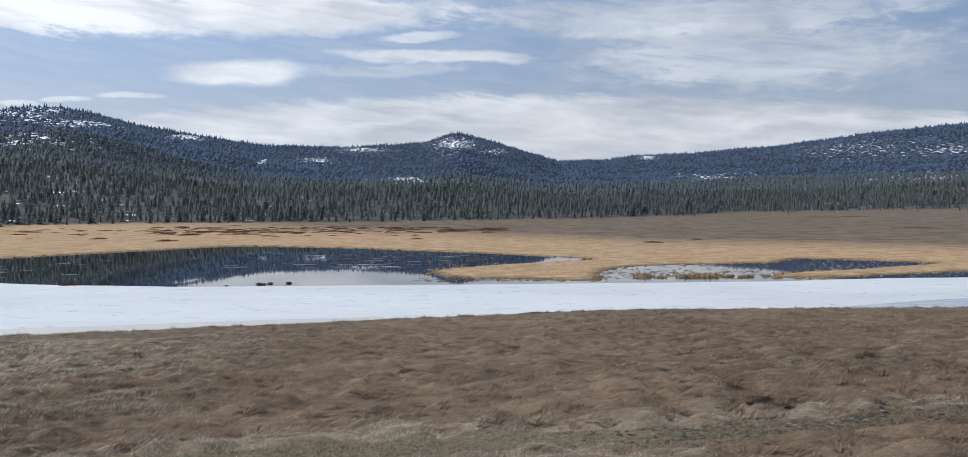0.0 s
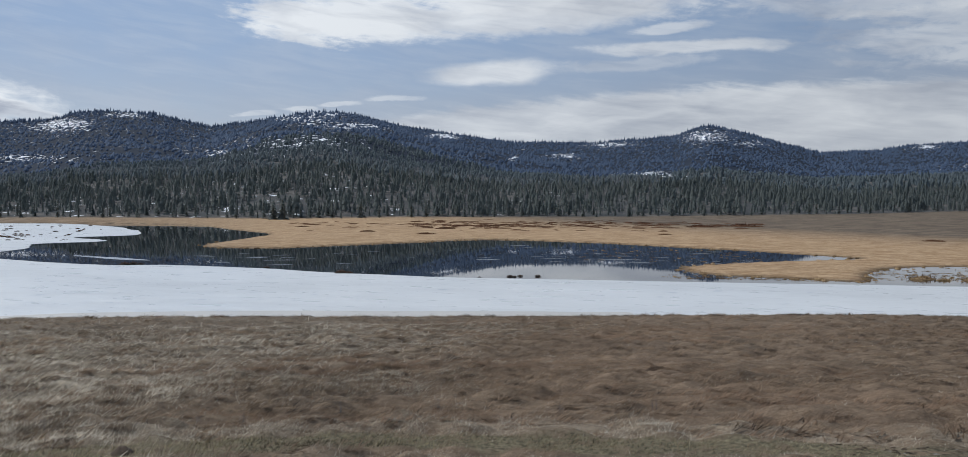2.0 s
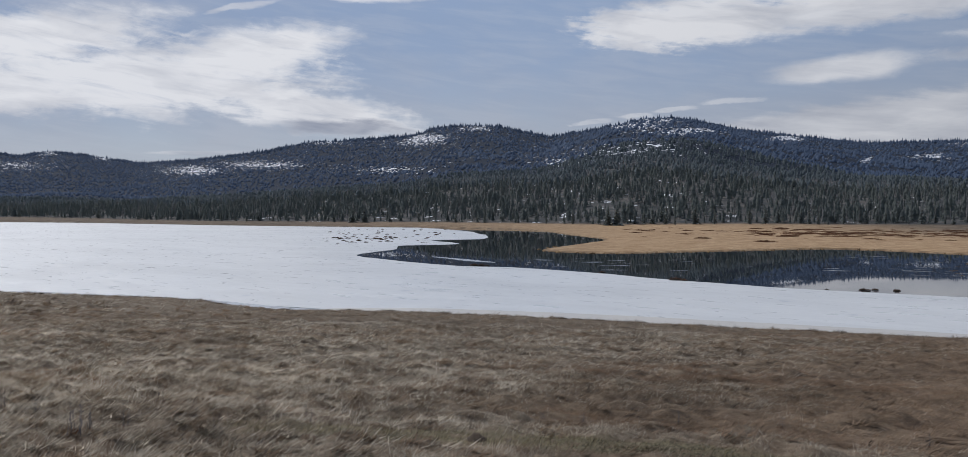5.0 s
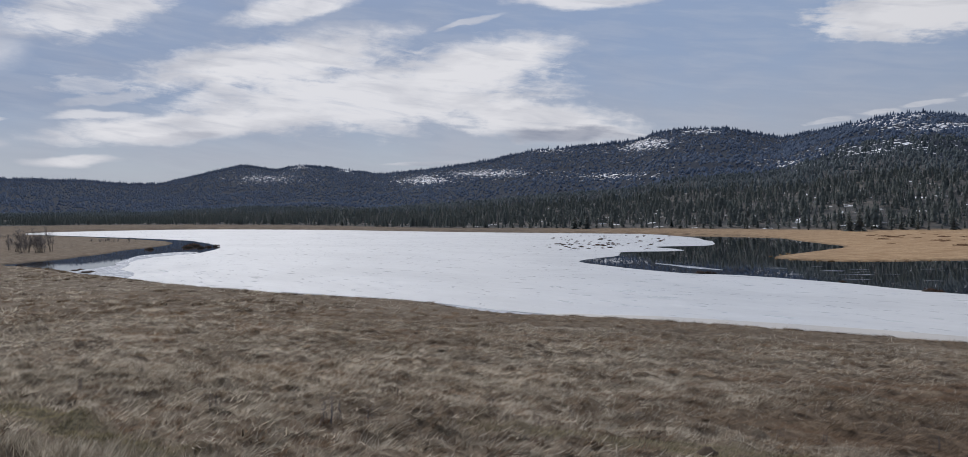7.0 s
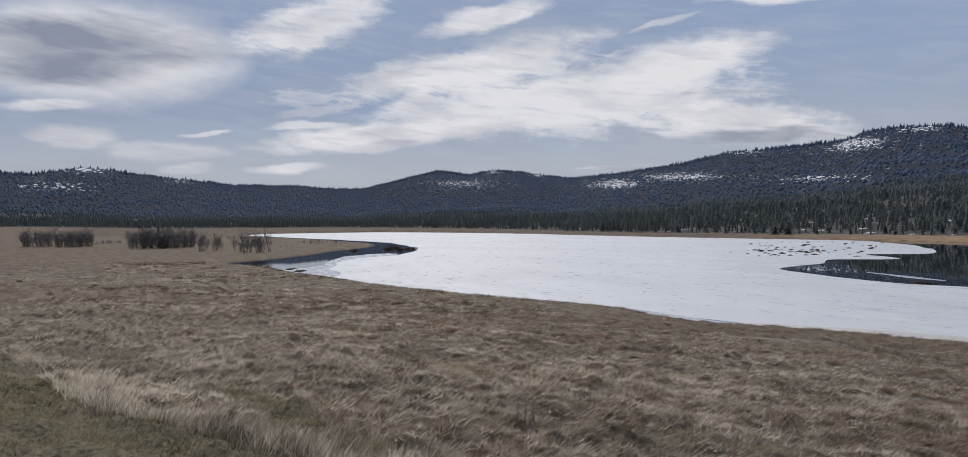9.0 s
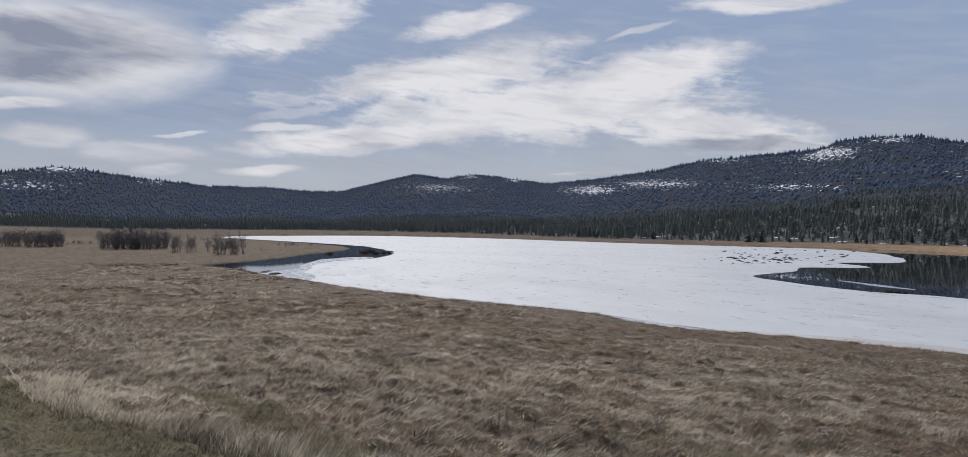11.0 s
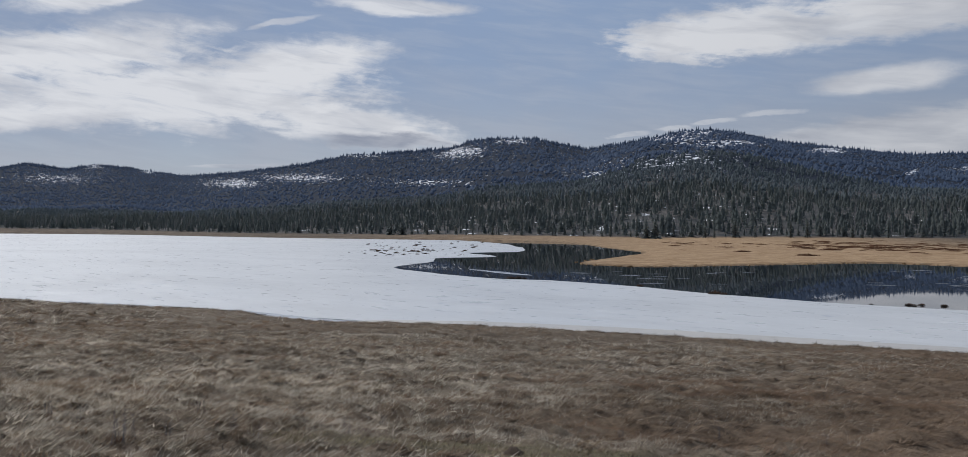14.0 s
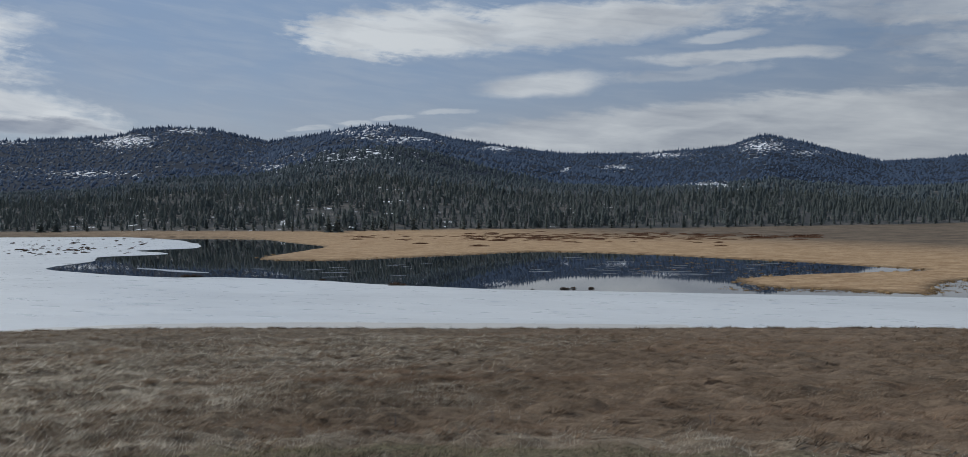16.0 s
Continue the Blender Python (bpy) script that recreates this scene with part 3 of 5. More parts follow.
def land(x, y, zones=False):
    """Height of the ground, and with zones the weights of its cover."""
    x, y = np.asarray(x, float), np.asarray(y, float)
    a, r = polar(x, y)
    edge = np.interp(a, EDGE[:, 0], EDGE[:, 1]) + 14 * fbm(x, y, 60, 2, 3)
    foot = np.interp(a, EDGE[:, 0], EDGE[:, 2])
    ridge, up = np.interp(a, RIDGE[:, 0], RIDGE[:, 2]), np.interp(a, RIDGE[:, 0], RIDGE[:, 1])
    top = EYE + ridge * np.tan(np.radians(up))
    flat = 0.30 + (foot - 0.30) * np.clip((r - 150) / (edge - 150), 0, 1) ** 2 + 0.06 * fbm(x, y, 9, 3, 5) * np.clip(r / 100, 0, 1)
    u = np.clip((r - edge) / (ridge - edge), 0, 1)
    lump = 26 * fbm(x, y, 520, 4, 9) + 8 * fbm(x, y, 130, 3, 14)
    low_, mid_, high_ = (np.interp(a, BENCH[:, 0], BENCH[:, k]) for k in (1, 2, 3))
    rise = np.where(u < 0.25, low_ * u / 0.25, np.where(u < 0.45, low_ + (mid_ - low_) * (u - 0.25) / 0.2,
                    np.where(u < 0.7, mid_ + (high_ - mid_) * (u - 0.45) / 0.25, high_ + (1 - high_) * (u - 0.7) / 0.3)))
    hill = foot + (top - foot) * rise + lump * np.clip(4 * u * (1 - u) ** 1.3, 0, 1)
    hill = np.where(r > ridge, top - 0.12 * (r - ridge), hill)
    z = np.where(r > edge, np.maximum(hill, flat * 0 + foot * np.clip(1 - u * 3, 0, 1) * 0.5), flat)
    # the pasture that falls from the road to the lake
    s = (near_line(x) - y) * 0.93
    k = np.interp(x, [-420, -260, -150, -60, 0, 400], [0.05, 0.14, 0.42, 0.93, 1.0, 1.0])
    bank = 0.22 + 0.097 * s * k + 0.09 * np.clip(s - 70, 0, 12) * k
    bank = np.where(s > 82, 0.22 + 0.097 * 82 * k + 1.08 * k + 0.02 * (s - 82), bank)
    tuss = 0.40 * (np.abs(fbm(x * 0.75, y * 1.25, 1.5, 3, 31)) - 0.25) + 0.26 * (np.abs(fbm(x * 0.6, y * 1.4, 0.8, 2, 36)) - 0.25)
    tuss = tuss + 0.10 * fbm(x, y * 1.3, 0.85, 2, 33) + 0.12 * fbm(x * 0.8, y * 1.2, 4.5, 3, 35) + 0.14 * fbm(x, y, 23, 2, 38)
    bank = bank + tuss * np.clip(s / 6, 0.3, 1) * (1 - 0.8 * near_zones(x, y)[0])
    on = (s > 0) & (r < edge)
    z = np.where(on, np.maximum(bank, z), z)
    close = r < 1000
    sd = np.full(x.shape, 999.0)
    sd[close] = side_distance(x[close], y[close], LAKE)
    shore = np.where(sd > 0, sd * np.where(on, 0.55, 0.10) + 0.02, np.maximum(sd * 0.3, -0.8) - 0.04)
    z = np.where(sd < 25, np.minimum(z, shore), z)
    if not zones:
        return z
    e = np.degrees(np.arctan2(z - EYE, r))
    snow = np.zeros(x.shape)
    for sa, se, wa, we, wt in SNOWS:
        snow = np.maximum(snow, wt * np.exp(-((a - sa) / wa) ** 2 - ((e - se) / we) ** 2))
    snow = np.maximum(snow, 0.10 * np.clip((e - 1.6) / 2.2, 0, 1))
    snow = np.maximum(snow, 0.22 * np.clip(1 - u * 4, 0, 1) * (u > 0.0) * np.clip((a - 8) / 10, 0, 1) * np.clip((60 - a) / 15, 0, 1))
    forest = np.clip((r - edge + 4) / 10, 0, 1)
    slope = np.where(s > -2, np.clip(s / 3 + 0.6, 0, 1), 0)
    slope = np.maximum(slope, np.clip((a - 60) / 8, 0, 1) * np.clip((720 - r) / 60, 0, 1)) * (1 - forest)
    gold = np.clip(1.25 - (np.maximum(sd, 0) / np.interp(a, [-35, -15, 0, 20, 40], [75, 85, 110, 190, 150])) ** 1.5, 0, 1) * np.interp(a, [-40, 30, 40, 52], [1, 1, 0.5, 0.0])
    mud = np.clip(1 - np.abs(sd) / np.where(on, 1.0, 2.0), 0, 1) * 0.8
    track, _, verge, swath = near_zones(x, y)
    track = np.maximum(np.maximum(track, verge), swath) * (r < 60)
    # the haze and canopy shade weight grows with distance into the forest
    return z, dict(slope=slope, marsh=gold, forest=forest, snow=snow * forest, haze_shade=np.clip((u - 0.20) / 0.10, 0, 1), mud=mud, track=track, bleach=np.clip(pale_band(x, y), 0, 1) * (r < 60))


# ---- ground, water, ice ----
angles = np.concatenate([np.arange(-180, -40, 4.0), np.arange(-40, 108, 0.36), np.arange(108, 180, 4.0)])
radii = [1.5]
while radii[-1] < 4850:
    radii.append(radii[-1] * (1.0085 if 11 < radii[-1] < 75 else 1.0125 if radii[-1] < 700 else 1.027))
radii = np.array(radii)
A, Rr = np.meshgrid(np.radians(angles), radii, indexing="ij")
gx, gy = (-np.sin(A) * Rr).ravel(), (np.cos(A) * Rr).ravel()
gz, zone = land(gx, gy, True)
na, nr = len(angles), len(radii)
i, j = np.meshgrid(np.arange(na), np.arange(nr - 1), indexing="ij")
i2 = (i + 1) % na
quads = np.stack([i * nr + j, i * nr + j + 1, i2 * nr + j + 1, i2 * nr + j], -1).reshape(-1, 4)[:, ::-1]
centre = len(gx)
fan = np.stack([np.arange(na) * nr, ((np.arange(na) + 1) % na) * nr, np.full(na, centre), np.full(na, centre)], -1)
verts = np.column_stack([np.append(gx, 0.0), np.append(gy, 0.0), np.append(gz, gz[::nr].mean())])
Z_GRID, SNOW_GRID = gz.reshape(na, nr), zone["snow"].reshape(na, nr)


def on_ground(x, y, grid=None):
    """Height (or another grid) of the ground's mesh at x, y."""
    grid = Z_GRID if grid is None else grid
    a_, r_ = polar(np.asarray(x, float), np.asarray(y, float))
    fi, fj = np.interp(a_, angles, np.arange(na)), np.interp(r_, radii, np.arange(nr))
    i0, j0 = np.minimum(fi.astype(int), na - 2), np.minimum(fj.astype(int), nr - 2)
    ti, tj = fi - i0, fj - j0
    return (grid[i0, j0] * (1 - ti) + grid[i0 + 1, j0] * ti) * (1 - tj) + (grid[i0, j0 + 1] * (1 - ti) + grid[i0 + 1, j0 + 1] * ti) * tj


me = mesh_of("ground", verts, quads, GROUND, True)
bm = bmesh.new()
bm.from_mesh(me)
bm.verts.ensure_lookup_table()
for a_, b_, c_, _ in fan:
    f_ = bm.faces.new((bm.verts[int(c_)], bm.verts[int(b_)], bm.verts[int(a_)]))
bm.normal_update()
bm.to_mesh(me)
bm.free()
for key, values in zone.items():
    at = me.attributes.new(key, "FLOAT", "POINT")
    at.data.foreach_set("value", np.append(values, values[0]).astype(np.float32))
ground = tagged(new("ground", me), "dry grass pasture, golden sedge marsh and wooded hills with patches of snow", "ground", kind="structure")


def sheet(name, ring, z, thick, mat, label, category, kind=""):
    """A flat slab with the outline `ring`."""
    b = bmesh.new()
    face = b.faces.new([b.verts.new((float(px), float(py), z)) for px, py in ring])
    if face.calc_area() and face.normal.z < 0:
        face.normal_flip()
    b.normal_update()
    if b.faces[:][0].normal.z < 0:
        b.faces[:][0].normal_flip()
    if thick:
        out = bmesh.ops.extrude_face_region(b, geom=list(b.faces))
        for v in out["geom"]:
            if isinstance(v, bmesh.types.BMVert):
                v.co.z -= thick
    bmesh.ops.triangulate(b, faces=list(b.faces))
    bmesh.ops.recalc_face_normals(b, faces=list(b.faces))
    m = bpy.data.meshes.new(name)
    b.to_mesh(m)
    b.free()
    m.materials.append(mat)
    return tagged(new(name, m), label, category, kind=kind)


def rough_ring(points, size, amp, steps=8, seed=51):
    c = curve(points, steps, True)
    g = np.clip(np.hypot(c[:, 0], c[:, 1]) / 120, 0.6, 2.5)
    return c + np.stack([fbm(c[:, 0], c[:, 1], size, 4, seed), fbm(c[:, 0], c[:, 1], size, 4, seed + 7)], 1) * (amp * g)[:, None]


sheet("water", [(190, 60), (190, 190), (100, 210), (-100, 360), (-850, 360), (-850, 0), (-240, -5), (-100, 30)], 0.0, 0.0, WATER,
      "dark still lake water mirroring the hills", "water", "structure")
ICE_RING = [(170, 100), (52, 86), (14, 84), (-27, 71), (-61, 61), (-91, 52), (-128, 39), (-160, 32), (-170, 36), (-196, 40), (-240, 56), (-270, 82), (-325, 103),
            (-391, 115), (-441, 116), (-520, 108), (-620, 94), (-740, 80), (-830, 110), (-835, 240), (-650, 297), (-493, 306), (-402, 317),
            (-330, 331), (-290, 317), (-234, 279), (-187, 226), (-190, 205), (-166, 190), (-172, 172), (-158, 154), (-152, 140), (-145, 129)]
ICE_SOUTH = [(-130, 123.5), (-106, 117.5), (-93, 121), (-74, 119), (-62, 115.5), (-51, 114), (-40, 112.5), (-24, 114), (0, 116), (19, 118), (41, 120), (57, 125), (74, 128), (170, 138)]
sheet("lake_ice", rough_ring(ICE_RING + ICE_SOUTH, 18, 1.1), 0.05, 0.09, ICE, "white snow-covered sheet of lake ice with grey wet streaks", "ice", "structure")
sheet("thin_ice", rough_ring([(36, 87), (45, 93), (56, 97.5), (80, 103), (120, 106), (120, 84), (70, 85), (50, 85)], 9, 0.6, 6, 61), 0.075, 0.02, THIN,
      "grey thin wet ice along the bank", "ice", "structure")
sheet("thin_ice", rough_ring([(-160, 30), (-170, 38), (-198, 42), (-240, 57), (-268, 80), (-275, 76), (-262, 62), (-235, 50), (-214, 44), (-200, 36), (-190, 28)], 9, 1.0, 6, 66), 0.075, 0.02, THIN,
      "grey thin wet ice at the head of the inlet", "ice", "structure")
sheet("thin_ice", rough_ring([(-62, 62), (-68, 59.5), (-76, 56.8), (-91, 55.0), (-116, 46.2), (-118, 43), (-90, 51), (-72, 53), (-58, 60)], 9, 0.5, 6, 81), 0.075, 0.02, THIN,
      "grey wet ice in the small bay below the pasture", "ice", "structure")
DIRTY = ice_material("dirty_ice", (0.56, 0.53, 0.48), (0.36, 0.33, 0.29), 0.35)
rim_x = np.linspace(-70, -10, 16)
rim = [(x_, float(near_line(x_)) - 0.4) for x_ in rim_x] + [(x_, float(near_line(x_)) + 3.4 + 2.0 * math.sin((x_ + 70) / 60 * math.pi)) for x_ in rim_x[::-1]]
sheet("shore_ice", rough_ring(rim, 7, 0.4, 4, 91), 0.085, 0.03, DIRTY, "beige silt-stained rim of shore ice below the bank", "ice", "structure")
sheet("ice_floe", rough_ring([(-127, 137), (-120, 135.5), (-108, 131.5), (-104, 129), (-110, 129.5), (-119, 133), (-126, 135.6)], 5, 0.5, 6, 71), 0.04, 0.08, THIN,
      "narrow pale floe of ice in the open dark water", "ice floe")


# ---- forest ----
def cone_tree(tiers, sides, seed, stem=True):
    """A conifer of height 1: ragged cones on a stem."""
    g = np.random.default_rng(seed)
    v, f = [], []
    for t in range(tiers):
        b = 0.10 + 0.82 * t / tiers
        top = min(1.0, b + 1.25 * (0.9 / tiers) + 0.1)
        if t == tiers - 1:
            top = 1.0
        rad = 0.155 * (1.0 - b) + 0.02
        k = len(v)
        v.append((g.normal(0, 0.008), g.normal(0, 0.008), top))
        n = sides * 2
        for q in range(n):
            w = 2 * math.pi * (q + g.uniform(-0.25, 0.25)) / n
            rr = rad * (g.uniform(0.85, 1.3) if q % 2 else g.uniform(0.4, 0.65))
            v.append((rr * math.cos(w), rr * math.sin(w), b + (g.uniform(-0.03, 0.01) if q % 2 else g.uniform(0.02, 0.06))))
        f += [(k, k + 1 + q, k + 1 + (q + 1) % n) for q in range(n)]
    if not stem:
        return np.array(v) * (1, 1, 1.04) - (0, 0, 0.12), np.array(f)
    k = len(v)
    for q in range(3):
        w = 2 * math.pi * q / 3
        v.append((0.012 * math.cos(w), 0.012 * math.sin(w), -0.02))
    v.append((0, 0, 0.5))
    f += [(k, k + 1, k + 3), (k + 1, k + 2, k + 3), (k + 2, k, k + 3)]
    return np.array(v), np.array(f)


def bare_tree(seed, limbs=6):
    """A leafless tree of height 1: a thin tapered stem with rising limbs."""
    g = np.random.default_rng(seed)
    v, f = [], []

    def spike(p, q, w):
        k = len(v)
        d = np.array(q) - np.array(p)
        o = np.cross(d, (0.3, 0.5, 0.8))
        o = o / np.linalg.norm(o) * w
        o2 = np.cross(d, o)
        o2 = o2 / np.linalg.norm(o2) * w
        v.extend([np.array(p) + o, np.array(p) - o * 0.5 + o2 * 0.87, np.array(p) - o * 0.5 - o2 * 0.87, np.array(q)])
        f.extend([(k, k + 1, k + 3), (k + 1, k + 2, k + 3), (k + 2, k, k + 3)])

    spike((0, 0, -0.02), (g.normal(0, 0.03), g.normal(0, 0.03), 1.0), 0.016)
    for _ in range(limbs):
        h = g.uniform(0.25, 0.85)
        w = g.uniform(0, 6.28)
        ln = g.uniform(0.12, 0.28) * (1.15 - h)
        spike((0, 0, h), (ln * math.cos(w), ln * math.sin(w), h + ln * g.uniform(0.6, 1.4)), 0.007)
    return np.array(v), np.array(f)


def scatter(spots, heights, templates, name, mat, label, category, spread=1.0, soft=False):
    """Many trees in one mesh."""
    vs, fs, base = [], [], 0
    pick = rng.integers(0, len(templates), len(spots))
    for ti, (tv, tf) in enumerate(templates):
        idx = np.where(pick == ti)[0]
        if not len(idx):
            continue
        w = rng.uniform(0, 2 * np.pi, len(idx))
        c, s = np.cos(w)[:, None], np.sin(w)[:, None]
        h = heights[idx][:, None]
        wide = h * spread * rng.uniform(0.85, 1.35, len(idx))[:, None]
        p = spots[idx]
        xx = (tv[:, 0] * c - tv[:, 1] * s) * wide + p[:, 0:1]
        yy = (tv[:, 0] * s + tv[:, 1] * c) * wide + p[:, 1:2]
        zz = tv[:, 2] * h + p[:, 2:3]
        vs.append(np.stack([xx, yy, zz], -1).reshape(-1, 3))
        fs.append((tf[None] + (np.arange(len(idx)) * len(tv))[:, None, None]).reshape(-1, 3) + base)
        base += len(idx) * len(tv)
    return tagged(new(name, mesh_of(name, np.concatenate(vs), np.concatenate(fs), mat, soft)), label, category, kind="stuff")


def forest_spots(r0, r1, spacing, az0=-37.0, az1=106.0, keep=None):
    """Jittered places between the forest edge + r0 and + r1, no further than just past the ridge."""
    n = int(math.radians(az1 - az0) * (4700.0 ** 2) / 2 / spacing ** 2)
    a = rng.uniform(az0, az1, n)
    r = np.sqrt(rng.uniform(400.0 ** 2, 4700.0 ** 2, n))
    x, y = -np.sin(np.radians(a)) * r, np.cos(np.radians(a)) * r
    edge = np.interp(a, EDGE[:, 0], EDGE[:, 1]) + 14 * fbm(x, y, 60, 2, 3)
    ridge = np.interp(a, RIDGE[:, 0], RIDGE[:, 2])
    ok = (r > edge + r0) & (r < np.minimum(edge + r1, ridge + 25))
    x, y, a, r, u = x[ok], y[ok], a[ok], r[ok], ((r - edge) / (ridge - edge))[ok]
    z, snow = on_ground(x, y), on_ground(x, y, SNOW_GRID)
    p = np.clip(0.78 + 0.6 * fbm(x, y, 70, 3, 77), 0.12, 1) * np.interp(snow, [0.35, 0.7], [1.0, 0.28])
    ok = rng.random(len(x)) < p
    return np.stack([x, y, z], 1)[ok], a[ok], u[ok]


near_kinds = [cone_tree(3, 3, s) for s in range(8)]
mid_kinds = [cone_tree(2, 3, 20 + s, False) for s in range(5)]
far_kinds = [cone_tree(1, 3, 40 + s, False) for s in range(6)]
bare_kinds = [bare_tree(60 + s) for s in range(6)]
p, a, _ = forest_spots(5, 330, 5.2)
scatter(p, rng.gamma(5, 1.05, len(p)).clip(1.6, 11), near_kinds, "conifer_wood", HAZY_NEEDLES, "dark green lodgepole pine wood at the foot of the hills", "forest", 1.4)
# crowns spread wide and smoothed to flatten their shading, as haze does
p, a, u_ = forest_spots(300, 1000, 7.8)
scatter(p, rng.gamma(8, 0.66, len(p)).clip(2.6, 9), mid_kinds, "conifer_wood", MID_HAZY_NEEDLES, "dark green conifer wood on the lower slopes", "forest", 2.3, True)
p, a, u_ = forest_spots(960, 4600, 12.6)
scatter(p, rng.gamma(9, 0.58, len(p)).clip(3.0, 9), far_kinds, "conifer_wood", FAR_HAZY_NEEDLES, "dense dark conifer wood on the high hillsides", "forest", 3.9, True)
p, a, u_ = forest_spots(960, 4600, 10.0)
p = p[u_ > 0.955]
scatter(p, rng.gamma(6, 1.6, len(p)).clip(4.0, 17), far_kinds, "conifer_wood", FAR_HAZY_NEEDLES, "thin line of spired conifers along the skyline of the ridges", "forest", 1.25)
p, a, _ = forest_spots(4, 560, 9.5, 5, 75)
scatter(p, rng.uniform(5, 10, len(p)), bare_kinds, "leafless_wood", GREY_WOOD, "bare grey trunks standing among the pines", "forest")


# ---- single trees at the forest's edge ----
def spikes(segments):
    """Thin three-sided tapers from (start, end, width) rows."""
    v, f = [], []
    for p_, q_, w_ in segments:
        p_, q_ = np.array(p_, float), np.array(q_, float)
        d = q_ - p_
        o = np.cross(d, (0.31, 0.52, 0.79))
        o = o / (np.linalg.norm(o) + 1e-9) * w_
        o2 = np.cross(d, o)
        o2 = o2 / (np.linalg.norm(o2) + 1e-9) * w_
        k = len(v)
        v += [p_ + o, p_ - o * 0.5 + o2 * 0.87, p_ - o * 0.5 - o2 * 0.87, q_]
        f += [(k, k + 1, k + 3), (k + 1, k + 2, k + 3), (k + 2, k, k + 3)]
    return np.array(v), np.array(f)


def conifer(seed, wide=1.0, label="dark green lodgepole pine at the edge of the wood", base=0.08):
    """One pine of height 1: tapered trunk and a crown of drooping sprays."""
    g = np.random.default_rng(seed)
    tree = tagged(new("conifer"), label, "tree", "pines along the meadow's edge")
    v, f = [], []
    n, rings = 7, 5
    for i_ in range(rings):
        h = i_ / (rings - 1)
        for q in range(n):
            w = 2 * math.pi * q / n
            rr = 0.017 * (1 - 0.92 * h) * (1.5 if i_ == 0 else 1)
            v.append((rr * math.cos(w), rr * math.sin(w), -0.03 + 1.0 * h))
    for i_ in range(rings - 1):
        for q in range(n):
            f.append((i_ * n + q, i_ * n + (q + 1) % n, (i_ + 1) * n + (q + 1) % n, (i_ + 1) * n + q))
    part("trunk", mesh_of("trunk", v, f, BARK, True), tree)
    v, f = [], []
    levels = 17
    for i_ in range(levels):
        h = base + (0.985 - base) * (i_ / levels) ** 0.95
        reach = (0.19 * (1 - h) ** 0.85 + 0.012) * wide
        for q in range(7):
            if g.random() < 0.12:
                continue
            w = 2 * math.pi * (q / 7 + g.uniform(0, 0.14)) + i_ * 0.8
            ln = reach * g.uniform(0.6, 1.2)
            c, s_ = math.cos(w), math.sin(w)
            hw = ln * g.uniform(0.28, 0.42)
            z0 = h + g.uniform(-0.015, 0.015)
            tip = z0 - ln * g.uniform(0.05, 0.5) + 0.02
            k = len(v)
            v += [(0, 0, z0 + 0.035), (c * ln * 0.6 - s_ * hw, s_ * ln * 0.6 + c * hw, (z0 + tip) / 2 - 0.012),
                  (c * ln, s_ * ln, tip), (c * ln * 0.6 + s_ * hw, s_ * ln * 0.6 - c * hw, (z0 + tip) / 2 - 0.012), (c * ln * 0.55, s_ * ln * 0.55, (z0 + tip) / 2 + 0.022)]
            f += [(k, k + 1, k + 4), (k + 1, k + 2, k + 4), (k + 2, k + 3, k + 4), (k + 3, k, k + 4)]
    k = len(v)
    v += [(0.012, 0, 0.95), (-0.006, 0.01, 0.95), (-0.006, -0.01, 0.95), (0, 0, 1.02)]
    f += [(k, k + 1, k + 3), (k + 1, k + 2, k + 3), (k + 2, k, k + 3)]
    part("crown", mesh_of("crown", v, f, HAZY_NEEDLES), tree)
    return tree


def put(ob, x, y, size, turn=0.0, wide=1.0, sink=0.0, flat=1.0, first=None):
    """Stand a copy of ob on the ground (the first call moves ob itself)."""
    z = float(on_ground(x, y)) - sink
    m = Matrix.Translation((x, y, z)) @ pose(0, 0, 0, 0, 0, turn) @ Matrix.Diagonal((size * wide, size * wide * flat, size, 1))
    if ob.get("placed"):
        c = copy_thing(ob, m @ Matrix.Diagonal([1 / k for k in ob.scale] + [1]))
    else:
        ob["placed"] = 1
        ob.matrix_basis = m
        c = ob
    return c


def at(azimuth, dist):
    return -math.sin(radians(azimuth)) * dist, math.cos(radians(azimuth)) * dist


def edge_at(azimuth):
    x, y = at(azimuth, float(np.interp(azimuth, EDGE[:, 0], EDGE[:, 1])))
    return float(np.interp(azimuth, EDGE[:, 0], EDGE[:, 1]) + 14 * fbm(x, y, 60, 2, 3))


pines = [conifer(100 + q, 0.9 + 0.1 * q) for q in range(6)]
g = random.Random(5)
for q in range(230):
    az_ = -33 + 134 * (q + g.uniform(-0.4, 0.4)) / 230
    x_, y_ = at(az_, edge_at(az_) + g.uniform(-4, 16))
    put(pines[g.randrange(6)], x_, y_, g.choice((g.uniform(3.5, 6.5), g.uniform(5, 9), g.uniform(6, 10.5))), g.uniform(0, 360), g.uniform(0.85, 1.2), 0.1)
